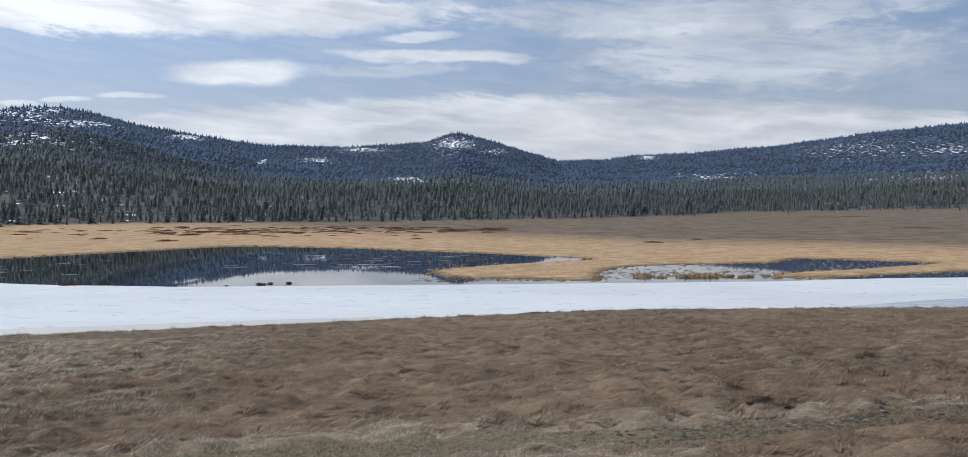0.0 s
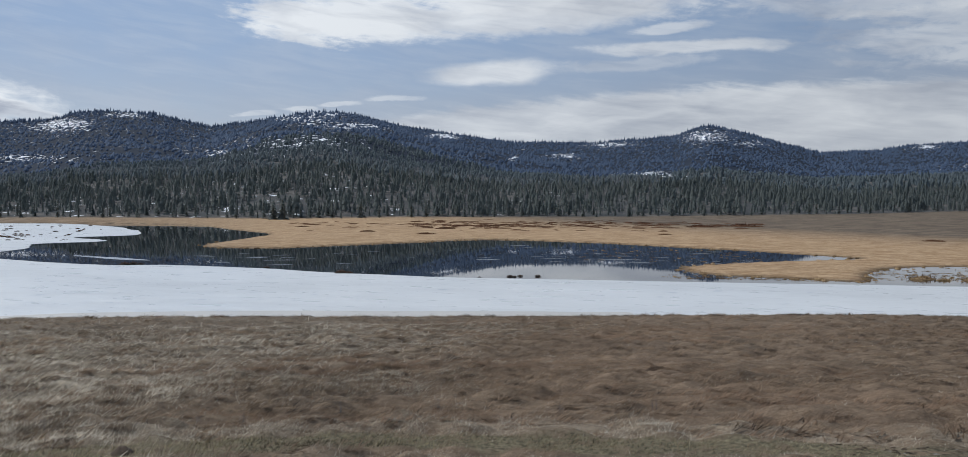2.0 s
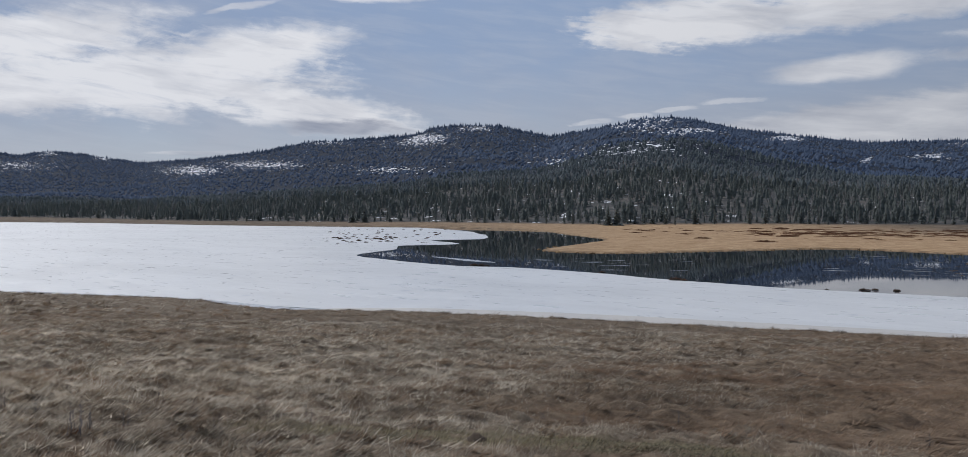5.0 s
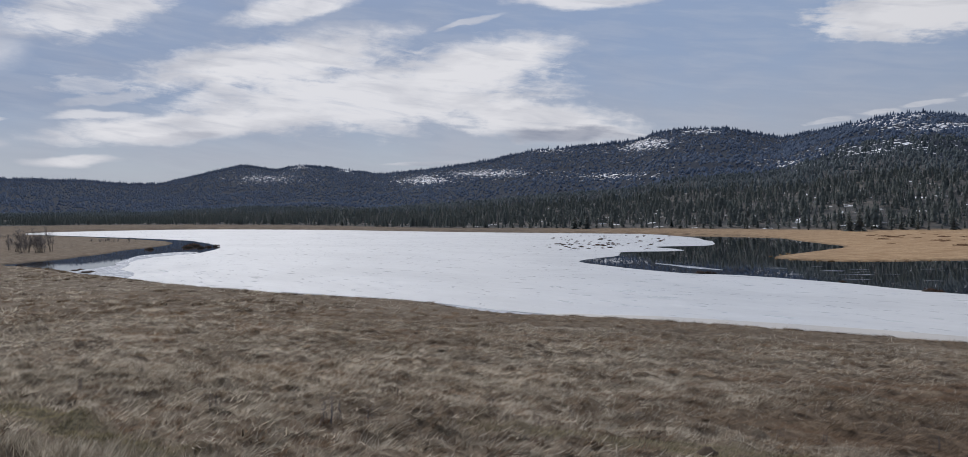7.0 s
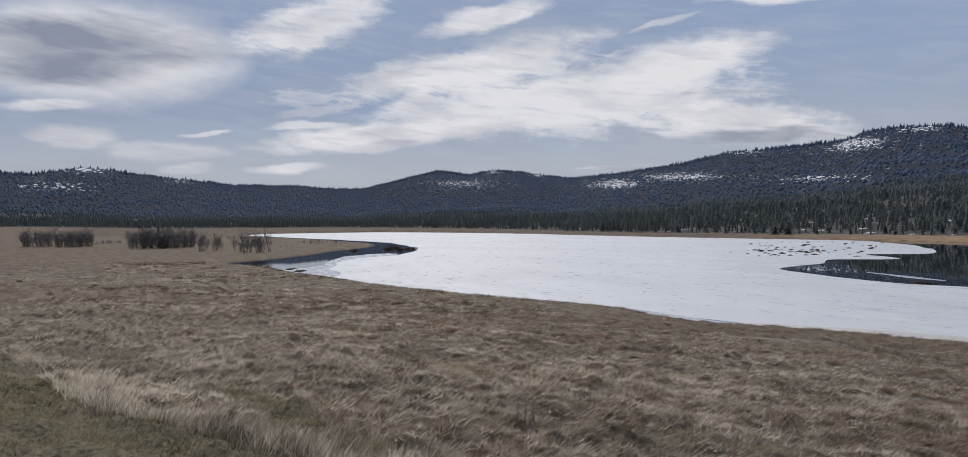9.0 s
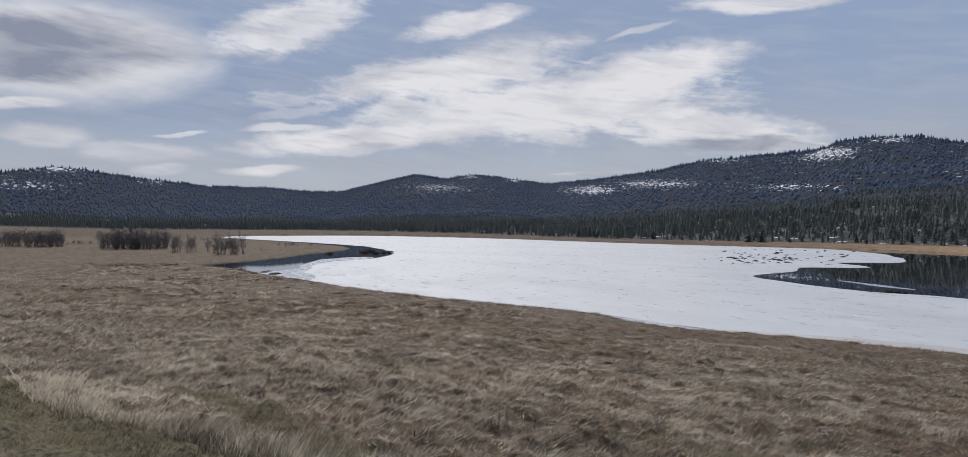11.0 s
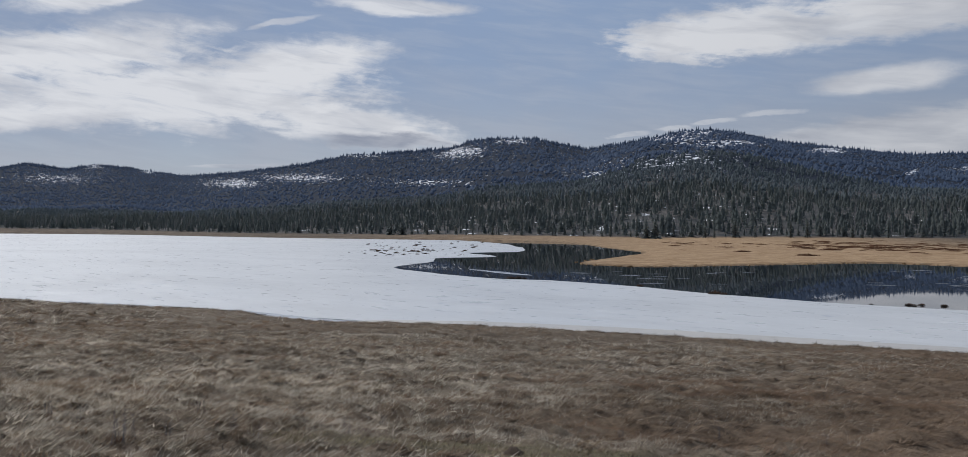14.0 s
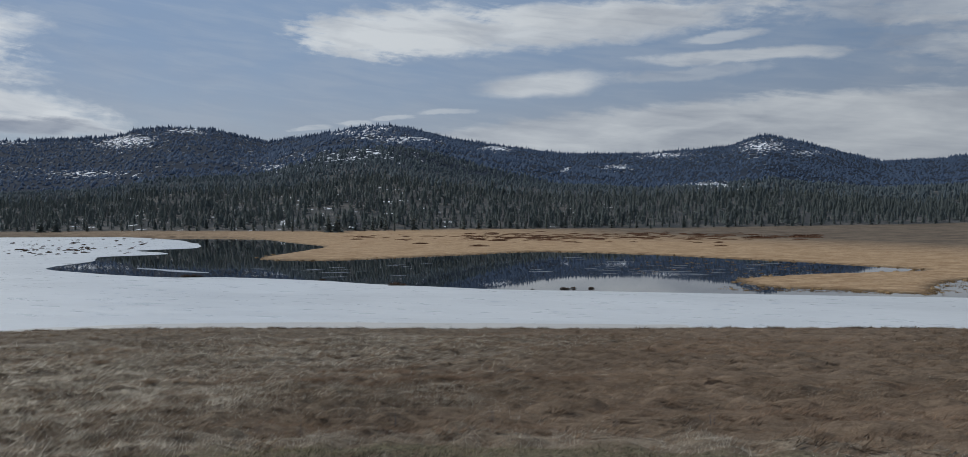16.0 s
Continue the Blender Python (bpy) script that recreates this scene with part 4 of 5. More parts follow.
# small ones out on the dry plain
for q in range(26):
    az_ = g.uniform(-31, -13)
    x_, y_ = at(az_, edge_at(az_) - g.uniform(15, 150))
    put(pines[g.randrange(6)], x_, y_, g.uniform(1.5, 5.0), g.uniform(0, 360), g.uniform(1.0, 1.5), 0.1)
broad = conifer(131, 2.2, "broad dark spruce standing out from the wood behind the far shore", 0.0)
broad["group"] = "broad spruces on the far shore"
for az_, d_, h_ in ((47.6, 535, 9.5), (48.4, 538, 9.0), (30.4, 424, 10.5), (31.0, 427, 9.0)):
    x_, y_ = at(az_, d_)
    put(broad, x_, y_, h_, g.uniform(0, 360), 1.0, 0.1)
x_, y_ = at(88.9, 384)
lone = conifer(140, 1.0, "slender dark pine standing in the leafless thicket")
put(lone, x_, y_, 13.5, 20)


# ---- leafless thickets on the flat beyond the inlet ----
def bare_willow(seed):
    """A leafless bush of height 1 with several stems."""
    gg = np.random.default_rng(seed)
    bush = tagged(new("bare_willow"), "leafless grey-brown willow with many thin upright stems", "tree", "leafless thicket by the inlet")
    stems, twigs = [], []
    for _ in range(gg.integers(3, 6)):
        w = gg.uniform(0, 6.28)
        b = np.array([0.05 * math.cos(w), 0.05 * math.sin(w), -0.02])
        top = np.array([gg.uniform(0.08, 0.34) * math.cos(w), gg.uniform(0.08, 0.34) * math.sin(w), gg.uniform(0.68, 1.0)])
        stems.append((b, top, 0.009))
        for _ in range(20):
            t = gg.uniform(0.25, 0.95)
            s0 = b + (top - b) * t
            w2 = gg.uniform(0, 6.28)
            ln = gg.uniform(0.14, 0.34) * (1.2 - t)
            e0 = s0 + np.array([ln * math.cos(w2), ln * math.sin(w2), ln * gg.uniform(0.5, 1.5)])
            twigs.append((s0, e0, 0.0045))
            for _ in range(2):
                w3 = w2 + gg.uniform(-1.2, 1.2)
                l3 = ln * 0.6
                m0 = s0 + (e0 - s0) * gg.uniform(0.4, 0.9)
                twigs.append((m0, m0 + np.array([l3 * math.cos(w3), l3 * math.sin(w3), l3 * gg.uniform(0.3, 1.4)]), 0.003))
    for one in stems:
        v, f = spikes([one])
        part("stem", mesh_of("stem", v, f, BARK), bush)
    v, f = spikes(twigs)
    tagged(part("twig_mass", mesh_of("twig_mass", v, f, TWIG), bush), kind="stuff")
    return bush


willows = [bare_willow(200 + q) for q in range(5)]
for a0, a1, r0, r1, n, h0, h1 in ((96.5, 95.0, 412, 440, 40, 6.0, 9.0), (94.8, 92.8, 405, 435, 60, 6.0, 9.5), (90.6, 86.8, 366, 400, 120, 5.5, 9.5), (87.2, 85.0, 340, 372, 6, 3.0, 6.0),
                                  (86.6, 84.0, 318, 345, 11, 4.5, 7.5), (84.2, 82.0, 298, 318, 17, 5.0, 8.5), (92.8, 90.6, 440, 470, 24, 1.2, 2.4), (81.8, 80.5, 330, 350, 4, 1.0, 2.0), (80.5, 77.0, 395, 425, 30, 1.0, 2.4), (86.5, 83.5, 520, 560, 22, 2.0, 3.6)):
    for q in range(n):
        x_, y_ = at(g.uniform(a0, a1), g.uniform(r0, r1))
        put(willows[g.randrange(5)], x_, y_, g.uniform(h0 * 0.65, h1 * 1.08), g.uniform(0, 360), g.uniform(0.8, 1.4), 0.05)


# ---- sedge mats, clumps and floes about the lake ----
def blade_patch(n, seed, lx, ly, h, width, lean=0.5, mound=0.0):
    """Loose blades over an ellipse lx by ly, as arrays."""
    gg = np.random.default_rng(seed)
    w = gg.uniform(0, 2 * np.pi, n)
    d = np.sqrt(gg.random(n))
    b = np.stack([np.cos(w) * d * lx, np.sin(w) * d * ly, mound * (1 - d * d) - 0.03 * h], 1)
    hh = h * gg.uniform(0.5, 1.1, n) * (1 - 0.45 * d)
    t = gg.uniform(0, 2 * np.pi, n)
    tip = b + np.stack([np.cos(t) * hh * lean + b[:, 0] * 0.25, np.sin(t) * hh * lean + b[:, 1] * 0.25, hh], 1)
    o = gg.uniform(0, np.pi, n)
    off = np.stack([np.cos(o), np.sin(o), np.zeros(n)], 1) * width
    v = np.stack([b - off, b + off, tip], 1).reshape(-1, 3)
    return v, np.arange(3 * n).reshape(-1, 3)


def dome(lx, ly, h, seed, sides=12, rings=4):
    """A low uneven mound."""
    gg = np.random.default_rng(seed)
    v, f = [(0, 0, h)], []
    for i_ in range(1, rings + 1):
        d = i_ / rings
        for q in range(sides):
            w = 2 * math.pi * q / sides
            e = d * gg.uniform(0.85, 1.15)
            v.append((lx * e * math.cos(w), ly * e * math.sin(w), h * (1 - d * d) * gg.uniform(0.8, 1.2) - (0.06 * h + 0.02 if i_ == rings else 0)))
    for q in range(sides):
        f.append((0, 1 + q, 1 + (q + 1) % sides))
    for i_ in range(rings - 1):
        for q in range(sides):
            a_, b_ = 1 + i_ * sides + q, 1 + i_ * sides + (q + 1) % sides
            f += [(a_, a_ + sides, b_ + sides), (a_, b_ + sides, b_)]
    return v, f


def sedge_mat(seed, label, group, lx=1.0, ly=0.3, h=0.22):
    mat_ = tagged(new("sedge_mat"), label, "reed bed", group)
    v, f = dome(lx, ly, h * 0.5, seed)
    part("mound", mesh_of("mound", v, f, SEDGE, True), mat_)
    v, f = blade_patch(260, seed, lx, ly, h, 0.02, 0.35, h * 0.4)
    tagged(part("stem_mass", mesh_of("stems", v, f, SEDGE), mat_), kind="stuff")
    return mat_


mats = [sedge_mat(300 + q, "low red-brown mat of dead sedge on the golden marsh", "sedge mats on the marsh") for q in range(4)]
for q in range(380):
    az_ = g.choice((g.uniform(-2, 30), g.uniform(4, 22), g.uniform(4, 22)))
    d_ = g.choice((g.uniform(285, 410), g.uniform(310, 385), g.uniform(318, 375)))
    x_, y_ = at(az_, d_)
    put(mats[g.randrange(4)], x_, y_, g.choice((g.uniform(0.45, 0.9), g.uniform(0.7, 1.4), g.uniform(1.2, 2.4))), az_ + g.uniform(-8, 8), g.uniform(1.0, 1.7), 0.0, g.uniform(0.5, 1.1))
# the three beyond 400 m are added to stand in for dark ditches
for az_, d_, s_ in ((19.5, 305, 3.4), (24.8, 283, 2.6), (20.8, 262, 3.2), (4.6, 262, 2.0), (-11.5, 245, 2.6), (-14.3, 270, 1.8), (2.2, 330, 6.0), (-0.4, 342, 6.5), (-24, 700, 2.5), (-27.5, 420, 2.5), (-22, 690, 2.5)):
    x_, y_ = at(az_, d_)
    put(mats[g.randrange(4)], x_, y_, s_, az_ + g.uniform(-5, 5), 4.0 if d_ > 400 else 1.0, 0.0, 0.5)


def ice_clump(seed):
    c = tagged(new("sedge_clump"), "dark clump of dead sedge frozen into the lake ice", "plant", "sedge clumps in the ice")
    v, f = dome(1.0, 0.6, 0.3, seed)
    part("mound", mesh_of("mound", v, f, PEAT, True), c)
    v, f = blade_patch(120, seed, 0.9, 0.5, 0.45, 0.03, 0.5, 0.25)
    tagged(part("stem_mass", mesh_of("stems", v, f, SEDGE), c), kind="stuff")
    return c


clumps = [ice_clump(330 + q) for q in range(4)]


def on_ice(ob, x, y, size, turn, z=0.045, flat=1.0):
    m = Matrix.Translation((x, y, z)) @ pose(0, 0, 0, 0, 0, turn) @ Matrix.Diagonal((size, size * flat, size, 1))
    if ob.get("placed"):
        return copy_thing(ob, m @ Matrix.Diagonal([1 / k for k in ob.scale] + [1]))
    ob["placed"] = 1
    ob.matrix_basis = m
    return ob


for q in range(120):
    az_, d_ = g.choice(((g.uniform(43.0, 51.5), g.uniform(255, 330)), (g.uniform(45.5, 49.5), g.uniform(285, 320)), (g.uniform(41.5, 50), g.uniform(330, 420))))
    x_, y_ = at(az_, d_)
    on_ice(clumps[g.randrange(4)], x_, y_, g.choice((g.uniform(0.25, 0.5), g.uniform(0.3, 0.6), g.uniform(0.5, 1.1))), az_ + g.uniform(-15, 15), 0.045, 0.7)
for az_, d_, s_ in ((14.4, 121, 0.45), (15.1, 120.5, 0.5), (14.8, 120.0, 0.4), (13.2, 121, 0.5), (17.2, 119, 0.3), (26.6, 128, 1.1), (26.1, 127.5, 0.7), (31.5, 141, 0.6), (40.2, 157, 0.9), (39.7, 158, 0.7), (39.3, 157, 0.5),
                    (76.5, 318, 1.6), (74.2, 330, 2.2), (73.8, 345, 2.6), (73.4, 322, 1.6), (72.9, 330, 1.4), (72.4, 335, 1.6), (80.8, 196, 0.9), (80.2, 188, 1.1), (79.9, 190, 0.9), (80.5, 200, 0.7)):
    x_, y_ = at(az_, d_)
    on_ice(clumps[g.randrange(4)], x_, y_, s_, az_ + g.uniform(-15, 15))


def floe(seed):
    gg = np.random.default_rng(seed)
    ring = [(math.cos(w) * gg.uniform(0.7, 1.15), math.sin(w) * 0.16 * gg.uniform(0.5, 1.2)) for w in np.linspace(0, 2 * math.pi, 16, endpoint=False)]
    ob = sheet("ice_floe", ring, 0.02, 0.05, THIN, "thin white sliver of ice adrift on the dark water", "ice floe")
    ob["group"] = "slivers of ice on the open water"
    return ob


floes = [floe(350 + q) for q in range(4)]
for q in range(75):
    az_, d_ = g.choice(((g.uniform(6, 22), g.uniform(150, 205)), (g.uniform(4, 14), g.uniform(150, 190)), (g.uniform(24, 36), g.uniform(145, 185)), (g.uniform(0, 8), g.uniform(135, 185))))
    x_, y_ = at(az_, d_)
    on_ice(floes[g.randrange(4)], x_, y_, g.choice((g.uniform(0.3, 0.9), g.uniform(0.4, 1.4), g.uniform(1.0, 2.4))), az_ + g.uniform(-10, 10), 0.0)
# sedge stubble standing in the shallow pools
tufts = []
for q in range(3):
    t_ = tagged(new("sedge_tuft"), "golden-brown tuft of sedge standing in shallow water", "plant", "sedge tufts in the pools")
    v, f = blade_patch(70, 370 + q, 0.5, 0.3, 0.35, 0.02, 0.5)
    tagged(part("stem_mass", mesh_of("stems", v, f, GOLD), t_), kind="stuff")
    v, f = dome(0.55, 0.35, 0.12, 370 + q)
    part("mound", mesh_of("mound", v, f, GOLD, True), t_)
    tufts.append(t_)
POOLS = ((17, 52, 126, 160), (18, 45, 126, 145), (18, 40, 125, 138), (-10, 18, 121, 126), (-30, 5, 150, 195))
for q in range(100):
    x0, x1, y0, y1 = g.choice(POOLS)
    on_ice(tufts[g.randrange(3)], g.uniform(x0, x1), g.uniform(y0, y1), g.uniform(0.3, 0.95), g.uniform(0, 360), -0.02, g.uniform(0.4, 0.8))
for q in range(14):
    on_ice(tufts[g.randrange(3)], g.uniform(22, 50), g.choice((127.5, 129.0, 131.0)) + g.uniform(-0.6, 0.6), g.uniform(2.0, 3.6), g.uniform(-12, 12), -0.04, g.uniform(0.25, 0.45))
stub_v, stub_f, base = [], [], 0
for q in range(420):
    x0, x1, y0, y1 = g.choice(POOLS)
    v, f = blade_patch(22, 520 + q, g.uniform(0.2, 0.8), g.uniform(0.12, 0.3), g.uniform(0.1, 0.26), 0.03, 0.6)
    stub_v.append(v + (g.uniform(x0, x1), g.uniform(y0, y1), 0.0))
    stub_f.append(f + base)
    base += len(v)
tagged(new("sedge_stubble", mesh_of("sedge_stubble", np.concatenate(stub_v), np.concatenate(stub_f), GOLD)), "golden stubble of sedge standing in the shallow pools", "plant", kind="stuff")


# ragged fringe of sedge along the marsh
fringe = curve(MARSH_EDGE, 12)
for q in range(0, len(fringe), 2):
    x_, y_ = fringe[q]
    if math.hypot(x_, y_) < 235:
        on_ice(tufts[g.randrange(3)], float(x_) + g.uniform(-1.2, 1.2), float(y_) + g.uniform(-1.2, 1.2), g.uniform(0.7, 1.7), g.uniform(0, 360), -0.01, g.uniform(0.4, 0.9))


# ---- the pasture close by ----
def grass(name, n, r0, r1, mat, label, h0, h1, seed, lean=0.9, where=None, fat=1.0):
    """Combed dry blades over the slope, one mesh."""
    gg = np.random.default_rng(seed)
    a_ = np.radians(gg.uniform(-36, 104, n))
    r_ = np.sqrt(gg.uniform(r0 * r0, r1 * r1, n))
    x, y = -np.sin(a_) * r_, np.cos(a_) * r_
    s = (near_line(x) - y) * 0.93
    keep = s > 0.6
    lump_ = fbm(x * 0.75, y * 1.25, 1.5, 3, 31)
    dense = 0.62 + 0.7 * np.abs(lump_) + 0.5 * fbm(x, y, 1.1, 3, seed) + 0.35 * fbm(x, y, 9, 2, seed + 3)
    keep &= gg.random(n) < dense
    if where is not None:
        keep &= gg.random(n) < where(x, y, s)
    x, y, r_ = x[keep], y[keep], r_[keep]
    n = len(x)
    b = np.stack([x, y, on_ground(x, y) - 0.01], 1)
    h = gg.uniform(h0, h1, n) * (0.9 + 0.8 * fbm(x, y, 1.2, 2, seed + 5))
    t = 0.45 + 1.1 * fbm(x, y, 14, 2, 91) + gg.normal(0, 1.15, n)
    h *= np.interp(x, [-28, -14, -4, 4], [1.5, 1.15, 0.8, 0.62]) if h1 < 0.3 else 1.0
    ln = lean * gg.uniform(0.4, 1.3, n) * h
    tip = b + np.stack([np.cos(t) * ln, np.sin(t) * ln, h], 1)
    wd = np.maximum(0.004, r_ * 0.00040) * gg.uniform(0.6, 1.3, n) * fat
    o = gg.uniform(0, np.pi, n)
    off = np.stack([np.cos(o), np.sin(o), np.zeros(n)], 1) * wd[:, None]
    if h1 < 0.3:
        v = np.stack([b - off, b + off, tip], 1).reshape(-1, 3)
        return tagged(new(name, mesh_of(name, v, np.arange(3 * n).reshape(-1, 3), mat)), label, "grass", kind="stuff")
    mid = (b + tip) / 2 + np.array([0, 0, 0.12]) * h[:, None]
    v = np.stack([b - off, b + off, mid + off * 0.7, mid - off * 0.7, tip], 1).reshape(-1, 3)
    k = (np.arange(n) * 5)[:, None, None]
    f = (np.array([[0, 1, 2], [0, 2, 3], [3, 2, 4]])[None] + k).reshape(-1, 3)
    return tagged(new(name, mesh_of(name, v, f, mat)), label, "grass", kind="stuff")


def off_track(x, y, s):
    track, _, verge, swath = near_zones(x, y)
    return np.clip(1 - np.maximum(np.maximum(track * 0.85, verge), swath), 0, 1)


def on_track(x, y, s):
    return (1 - off_track(x, y, s)) * np.interp(x, [2, 5], [1.0, 0.4])


def patch_pale(x, y, s):
    return off_track(x, y, s) * np.clip(0.12 + 0.9 * fbm(x, y, 5, 3, 123) + pale_band(x, y), 0.02, 1)


def patch_brown(x, y, s):
    return off_track(x, y, s) * np.clip(0.75 - 0.9 * fbm(x, y, 8, 3, 123) - 0.7 * pale_band(x, y), 0.06, 1)


def tall_rim(x, y, s):
    return near_zones(x, y)[1]


GREEN = blades("short_green_grass", (0.044, 0.037, 0.020), (0.47, 0.405, 0.245))
grass("dry_grass", 520000, 12, 32, STRAW, "pale straw-coloured dry grass combed flat by the wind", 0.05, 0.14, 401, 1.3, patch_pale, 0.85)
grass("dry_grass", 760000, 12, 34, RUSSET, "russet dry grass on the pasture slope", 0.05, 0.13, 402, 1.7, patch_brown, 0.8)
grass("dry_grass", 420000, 28, 64, RUSSET, "russet dry grass lower on the slope", 0.05, 0.14, 403, 2.2, patch_brown)
grass("dry_grass", 230000, 28, 64, STRAW, "pale dry grass lower on the slope", 0.05, 0.14, 404, 2.2, patch_pale)
grass("dry_grass", 70000, 58, 125, RUSSET, "dry grass along the lake bank", 0.06, 0.16, 405, 2.2)
grass("dry_grass", 30000, 58, 160, STRAW, "pale dry grass near the lake bank", 0.06, 0.16, 406, 2.2)
grass("short_grass", 250000, 12, 24, GREEN, "short greenish grass in the old wheel track", 0.04, 0.11, 407, 1.0, on_track)
grass("tall_grass", 480000, 10, 24, STRAW, "tall pale bunch grass along the top of the bank", 0.16, 0.44, 408, 0.8, tall_rim, 0.85)


def tussock(seed, mat):
    t_ = tagged(new("grass_tussock"), "dark brown grass tussock on the dry slope", "grass", "tussocks on the pasture")
    v, f = dome(0.5, 0.32, 0.10, seed)
    part("mound", mesh_of("mound", v, f, SOIL, True), t_)
    v, f = blade_patch(150, seed, 0.6, 0.4, 0.17, 0.012, 1.5, 0.08)
    tagged(part("blade_mass", mesh_of("blades", v, f, mat), t_), kind="stuff")
    return t_


tussocks = [tussock(420 + q, THATCH) for q in range(6)]
made = 0
while made < 165:
    az_, d_ = g.uniform(-33, 100), math.sqrt(g.uniform(15 ** 2, 60 ** 2))
    x_, y_ = at(az_, d_)
    s_ = float(near_line(x_) - y_) * 0.93
    if s_ < 1.0 or off_track(np.array([x_]), np.array([y_]), 0)[0] < 0.9:
        continue
    put(tussocks[g.randrange(6)], x_, y_, g.choice((g.uniform(0.25, 0.5), g.uniform(0.35, 0.7), g.uniform(0.5, 0.85))), g.uniform(-35, 35), 1.0, 0.02, g.uniform(0.7, 1.2))
    made += 1
# clods and tussocks out on the flat by the inlet
for q in range(80):
    az_, d_ = g.uniform(66, 98), g.choice((g.uniform(24, 60), g.uniform(40, 120), g.uniform(80, 220)))
    x_, y_ = at(az_, d_)
    if near_line(x_) - y_ > 2:
        put(tussocks[g.randrange(6)], x_, y_, g.uniform(0.5, 1.0) + d_ * 0.004, g.uniform(-35, 35), 1.0, 0.02, g.uniform(0.6, 1.1))
# a broken lip of turf along the shore
for q in range(50):
    x_ = g.uniform(-190, 60)
    y_ = float(near_line(x_)) - g.uniform(0.2, 1.6)
    put(tussocks[g.randrange(6)], x_, y_, g.uniform(0.6, 1.5), g.uniform(-30, 30), 1.0, 0.03)


# many more hummocks of matted grass, too small to tell apart
def swept_tuft(seed, n=26):
    """Long blades bent over one way from a narrow root, as arrays."""
    gg = np.random.default_rng(seed)
    b = np.stack([gg.uniform(-0.34, 0.34, n), gg.normal(0, 0.10, n), np.full(n, -0.02)], 1)
    t = gg.normal(0.35, 0.55, n)
    ln = gg.uniform(0.16, 0.42, n)
    tip = b + np.stack([np.cos(t) * ln, np.sin(t) * ln, gg.uniform(0.05, 0.19, n)], 1)
    o = t + np.pi / 2 + gg.normal(0, 0.5, n)
    off = np.stack([np.cos(o), np.sin(o), np.zeros(n)], 1) * gg.uniform(0.012, 0.026, n)[:, None]
    return np.stack([b - off, b + off, tip], 1).reshape(-1, 3), np.arange(3 * n).reshape(-1, 3)


def tuft_field(count, seed, r0, r1, mat, label, size0, size1, edge, az0=-33, az1=98):
    """Wind-laid tufts over the slope, one mesh."""
    gg = np.random.default_rng(seed)
    forms = [swept_tuft(seed + q) for q in range(8)]
    a_ = np.radians(gg.uniform(az0, az1, count))
    r_ = np.sqrt(gg.uniform(r0 * r0, r1 * r1, count))
    x, y = -np.sin(a_) * r_, np.cos(a_) * r_
    keep = (near_line(x) - y > 1.0) & (fbm(x, y, 11, 3, 77) + gg.normal(0, 0.2, count) > edge) & (off_track(x, y, 0) > 0.9)
    x, y = x[keep], y[keep]
    z = on_ground(x, y)
    vs, fs, base = [], [], 0
    for x_, y_, z_ in zip(x, y, z):
        tv, tf = forms[gg.integers(8)]
        sz, w = gg.uniform(size0, size1), gg.normal(0.1, 0.4)
        c, s_ = math.cos(w) * sz, math.sin(w) * sz
        vs.append(np.stack([tv[:, 0] * c - tv[:, 1] * s_ + x_, tv[:, 0] * s_ + tv[:, 1] * c + y_, tv[:, 2] * sz + z_], 1))
        fs.append(tf + base)
        base += len(tv)
    return tagged(new("grass_tufts", mesh_of("grass_tufts", np.concatenate(vs), np.concatenate(fs), mat)), label, "grass", kind="stuff")


tuft_field(2600, 433, 17, 80, THATCH, "dark brown tufts of dead grass over the slope", 0.5, 1.2, 0.0)
tuft_field(8000, 443, 15, 60, RUSSET, "russet tufts of wind-laid grass over the slope", 0.5, 1.3, -0.2)
tuft_field(3000, 453, 45, 92, RUSSET, "russet tufts of grass down by the lake bank", 0.8, 1.8, -0.2)
tuft_field(4500, 483, 13, 46, STRAW, "bleached tufts of wind-laid grass high on the slope", 0.5, 1.15, -0.25, 42, 98)
tuft_field(3200, 463, 60, 240, THATCH, "brown tufts of dead grass out on the flat by the inlet", 1.2, 3.0, 0.0, 64, 98)
tuft_field(3200, 473, 45, 220, STRAW, "bleached tufts of dead grass out on the flat by the inlet", 1.0, 2.6, -0.1, 64, 98)


lip_v, lip_f, base = [], [], 0
gg = np.random.default_rng(493)
for q in range(1500):
    x_ = gg.uniform(-205, 70)
    y_ = float(near_line(x_)) - gg.normal(0.5, 0.35)
    tv, tf = swept_tuft(500 + q % 9, 14)
    sz, w = gg.uniform(0.7, 1.9), gg.uniform(0, 6.28)
    c, s_ = math.cos(w) * sz, math.sin(w) * sz
    lip_v.append(np.stack([tv[:, 0] * c - tv[:, 1] * s_ + x_, tv[:, 0] * s_ + tv[:, 1] * c + y_, tv[:, 2] * sz + float(on_ground(x_, y_))], 1))
    lip_f.append(tf + base)
    base += len(tv)
tagged(new("bank_turf", mesh_of("bank_turf", np.concatenate(lip_v), np.concatenate(lip_f), THATCH)), "dark ragged turf hanging along the broken lip of the bank", "grass", kind="stuff")


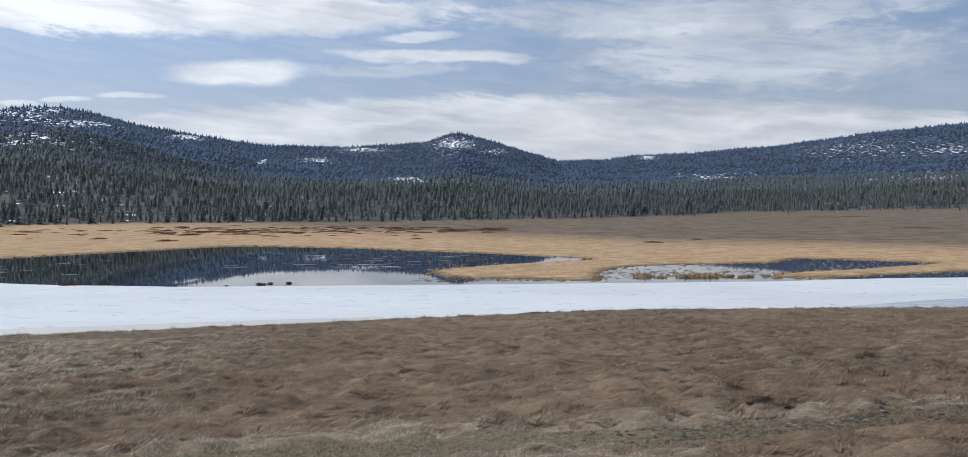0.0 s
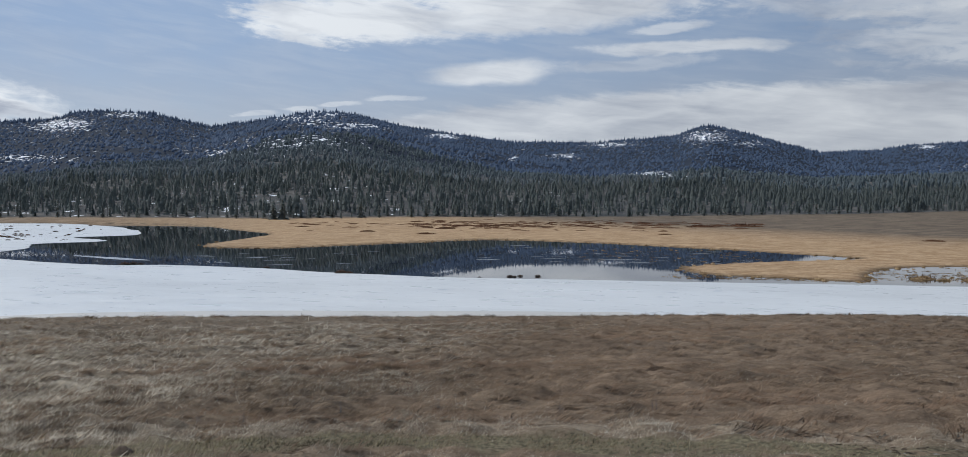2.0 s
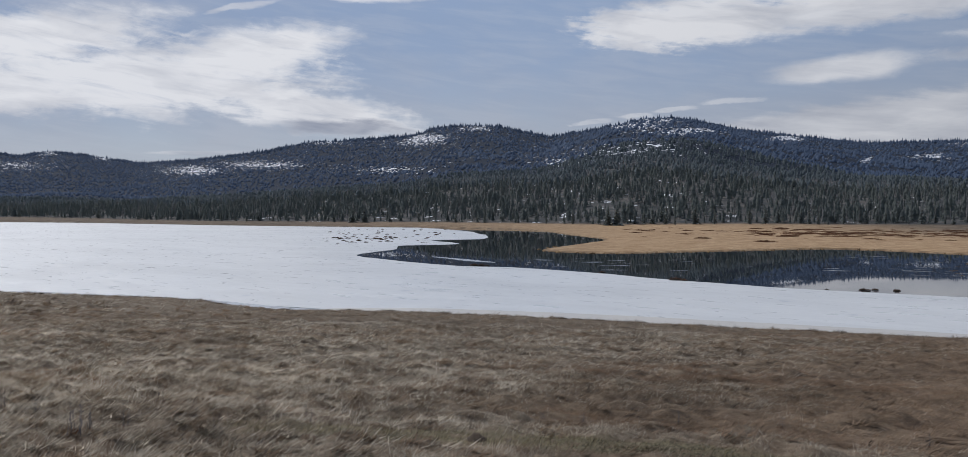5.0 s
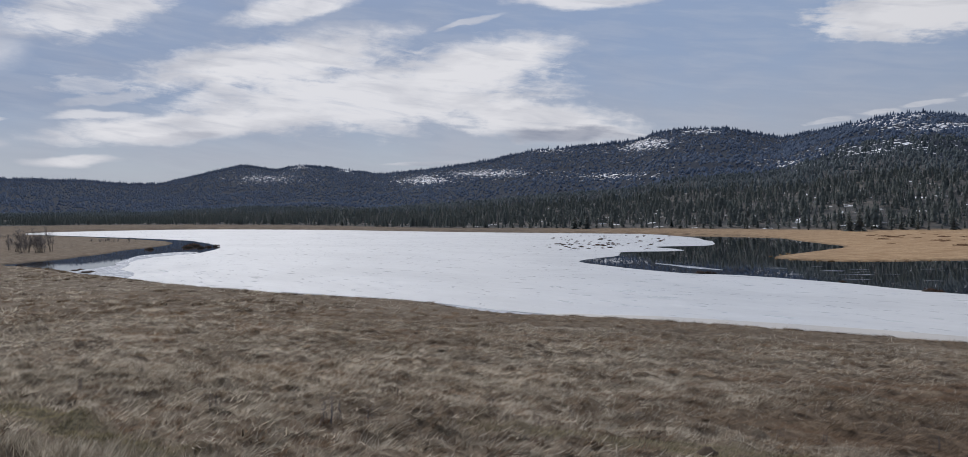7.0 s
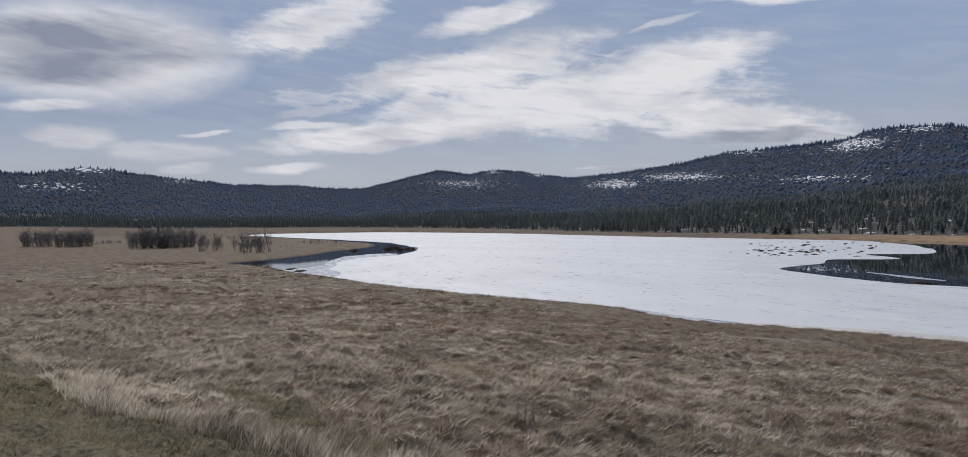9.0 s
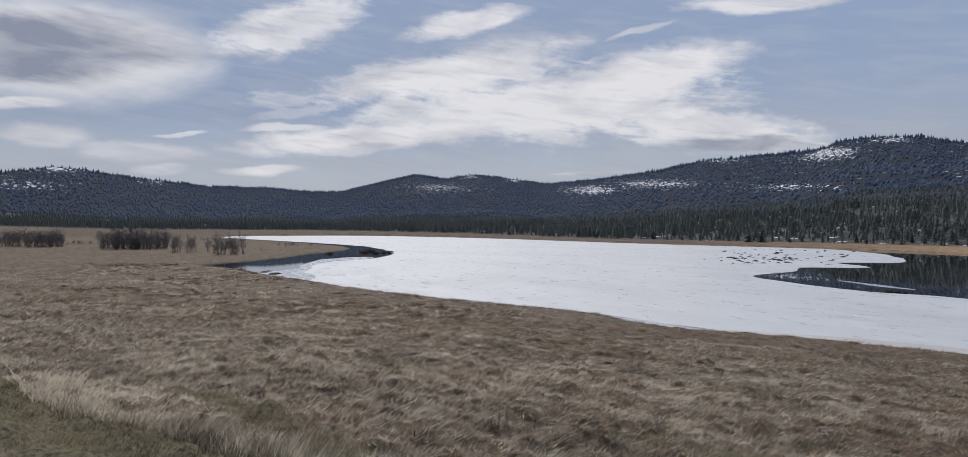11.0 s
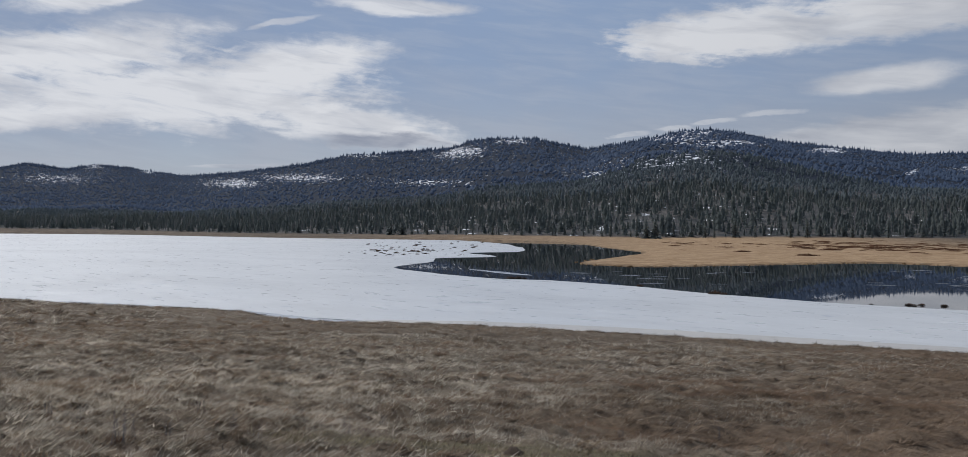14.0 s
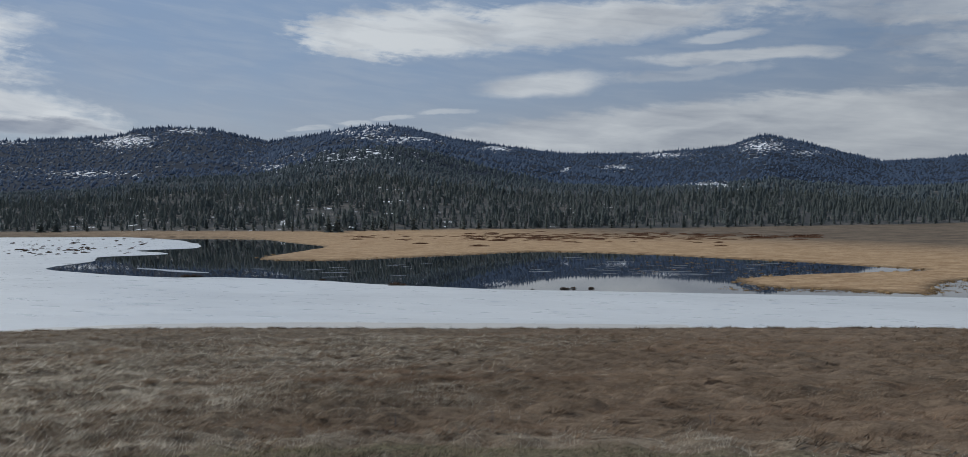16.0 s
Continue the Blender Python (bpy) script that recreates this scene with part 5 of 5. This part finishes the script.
def stalk(seed):
    gg = np.random.default_rng(seed)
    t_ = tagged(new("dry_stalks"), "dead upright weed stalks in the dry grass", "plant", "dead weed stalks")
    seg = []
    for _ in range(7):
        x, y = gg.normal(0, 0.12, 2)
        top = np.array([x + gg.normal(0, 0.06), y + gg.normal(0, 0.06), gg.uniform(0.45, 1.0)])
        seg.append(((x, y, -0.03), top, 0.012))
        for _ in range(3):
            b = np.array([x, y, 0]) + (top - np.array([x, y, 0])) * gg.uniform(0.5, 0.95)
            seg.append((b, b + np.array([gg.normal(0, 0.07), gg.normal(0, 0.07), 0.1]), 0.007))
    v, f = spikes(seg)
    tagged(part("stem_mass", mesh_of("stems", v, f, TWIG), t_), kind="stuff")
    v, f = blade_patch(40, seed, 0.2, 0.2, 0.2, 0.01, 0.8)
    tagged(part("leaf_mass", mesh_of("leaves", v, f, SEDGE), t_), kind="stuff")
    return t_


stalks = [stalk(440 + q) for q in range(4)]
for az_, d_, s_ in ((66.2, 16.4, 0.75), (65.7, 16.8, 0.6), (63.5, 17.3, 0.5), (59.5, 18.0, 0.5), (57.8, 16.8, 0.5), (68.2, 20, 0.5), (70.0, 21, 0.5), (61.2, 20.5, 0.5), (55.0, 18.5, 0.45), (52, 17.5, 0.5),
                    (49.5, 18.5, 0.4), (73.5, 18, 0.5), (36, 18.5, 0.4), (33.5, 18.2, 0.45), (27, 18.4, 0.4), (20.5, 18.7, 0.4), (12.0, 18.5, 0.4), (5.5, 19, 0.4), (45.0, 19, 0.4), (81, 22, 0.5), (77.5, 25, 0.5)):
    x_, y_ = at(az_, d_)
    put(stalks[g.randrange(4)], x_ * 1.15, y_ * 1.15, s_ * 1.1, g.uniform(0, 360))

STONE = foliage("pale_stone", (0.10, 0.095, 0.085), (0.24, 0.225, 0.20), 3.0)
stones = []
for q in range(4):
    gg = np.random.default_rng(460 + q)
    b = bmesh.new()
    bmesh.ops.create_icosphere(b, subdivisions=2, radius=1.0)
    for v_ in b.verts:
        v_.co *= 0.8 + 0.4 * noise.noise(v_.co * 1.3 + Vector((q * 7, 0, 0)))
        v_.co.z *= 0.55
    m_ = bpy.data.meshes.new("stone")
    b.to_mesh(m_)
    b.free()
    m_.materials.append(STONE)
    stones.append(tagged(new("stone", m_), "small pale stone half sunk in the trodden track", "stone", "stones in the track"))
for q in range(34):
    x_ = g.uniform(2.5, 10.0)
    y_ = float(np.interp(x_, [1.6, 7.2, 10.9], [18.3, 18.9, 20.2])) - g.uniform(0.2, 1.1)
    put(stones[g.randrange(4)], x_, y_, g.uniform(0.02, 0.07), g.uniform(0, 360), 1.2, 0.01)

clod_v, clod_f, base = [], [], 0
gg = np.random.default_rng(471)
for q in range(420):
    x_ = gg.uniform(1.5, 13.0)
    y_ = float(np.interp(x_, [1.6, 7.2, 10.9, 20], [18.3, 18.9, 20.2, 22.5])) - gg.uniform(0.0, 2.2)
    v, f = dome(1.0, 0.8, 0.5, 500 + q, 7, 2)
    sz = 0.015 + 0.05 * gg.random() ** 2
    v = np.array(v) * (sz * gg.uniform(0.8, 1.8), sz, sz)
    clod_v.append(v + (x_, y_, float(on_ground(x_, y_))))
    clod_f.append(np.array(f) + base)
    base += len(v)
tagged(new("soil_clods", mesh_of("soil_clods", np.concatenate(clod_v), np.concatenate(clod_f), SOIL)), "dark crumbled clods of soil along the wheel track", "soil", kind="stuff")

mound = tagged(new("earth_mound"), "small dark heap of dug earth in the grass", "earth")
v, f = dome(0.5, 0.4, 0.24, 480, 14, 6)
part("soil", mesh_of("soil", v, f, SOIL, True), mound)
v, f = blade_patch(50, 480, 0.55, 0.45, 0.16, 0.01, 1.0, 0.12)
tagged(part("blade_mass", mesh_of("blades", v, f, RUSSET), mound), kind="stuff")
x_, y_ = at(40.8, 18.1)
put(mound, x_, y_, 0.62, g.uniform(0, 360), 1.0, 0.02)
stick = tagged(new("fallen_stick"), "short dark fallen stick lying in the grass", "stick")
v, f = spikes([((0, 0, 0.03), (0.62, 0.05, 0.08), 0.03), ((0.2, 0.02, 0.05), (0.34, 0.16, 0.12), 0.015), ((0.4, 0.03, 0.06), (0.5, -0.1, 0.1), 0.012)])
part("wood", mesh_of("wood", v, f, BARK), stick)
x_, y_ = at(66.9, 19.6)
put(stick, x_, y_, 0.8, 160)
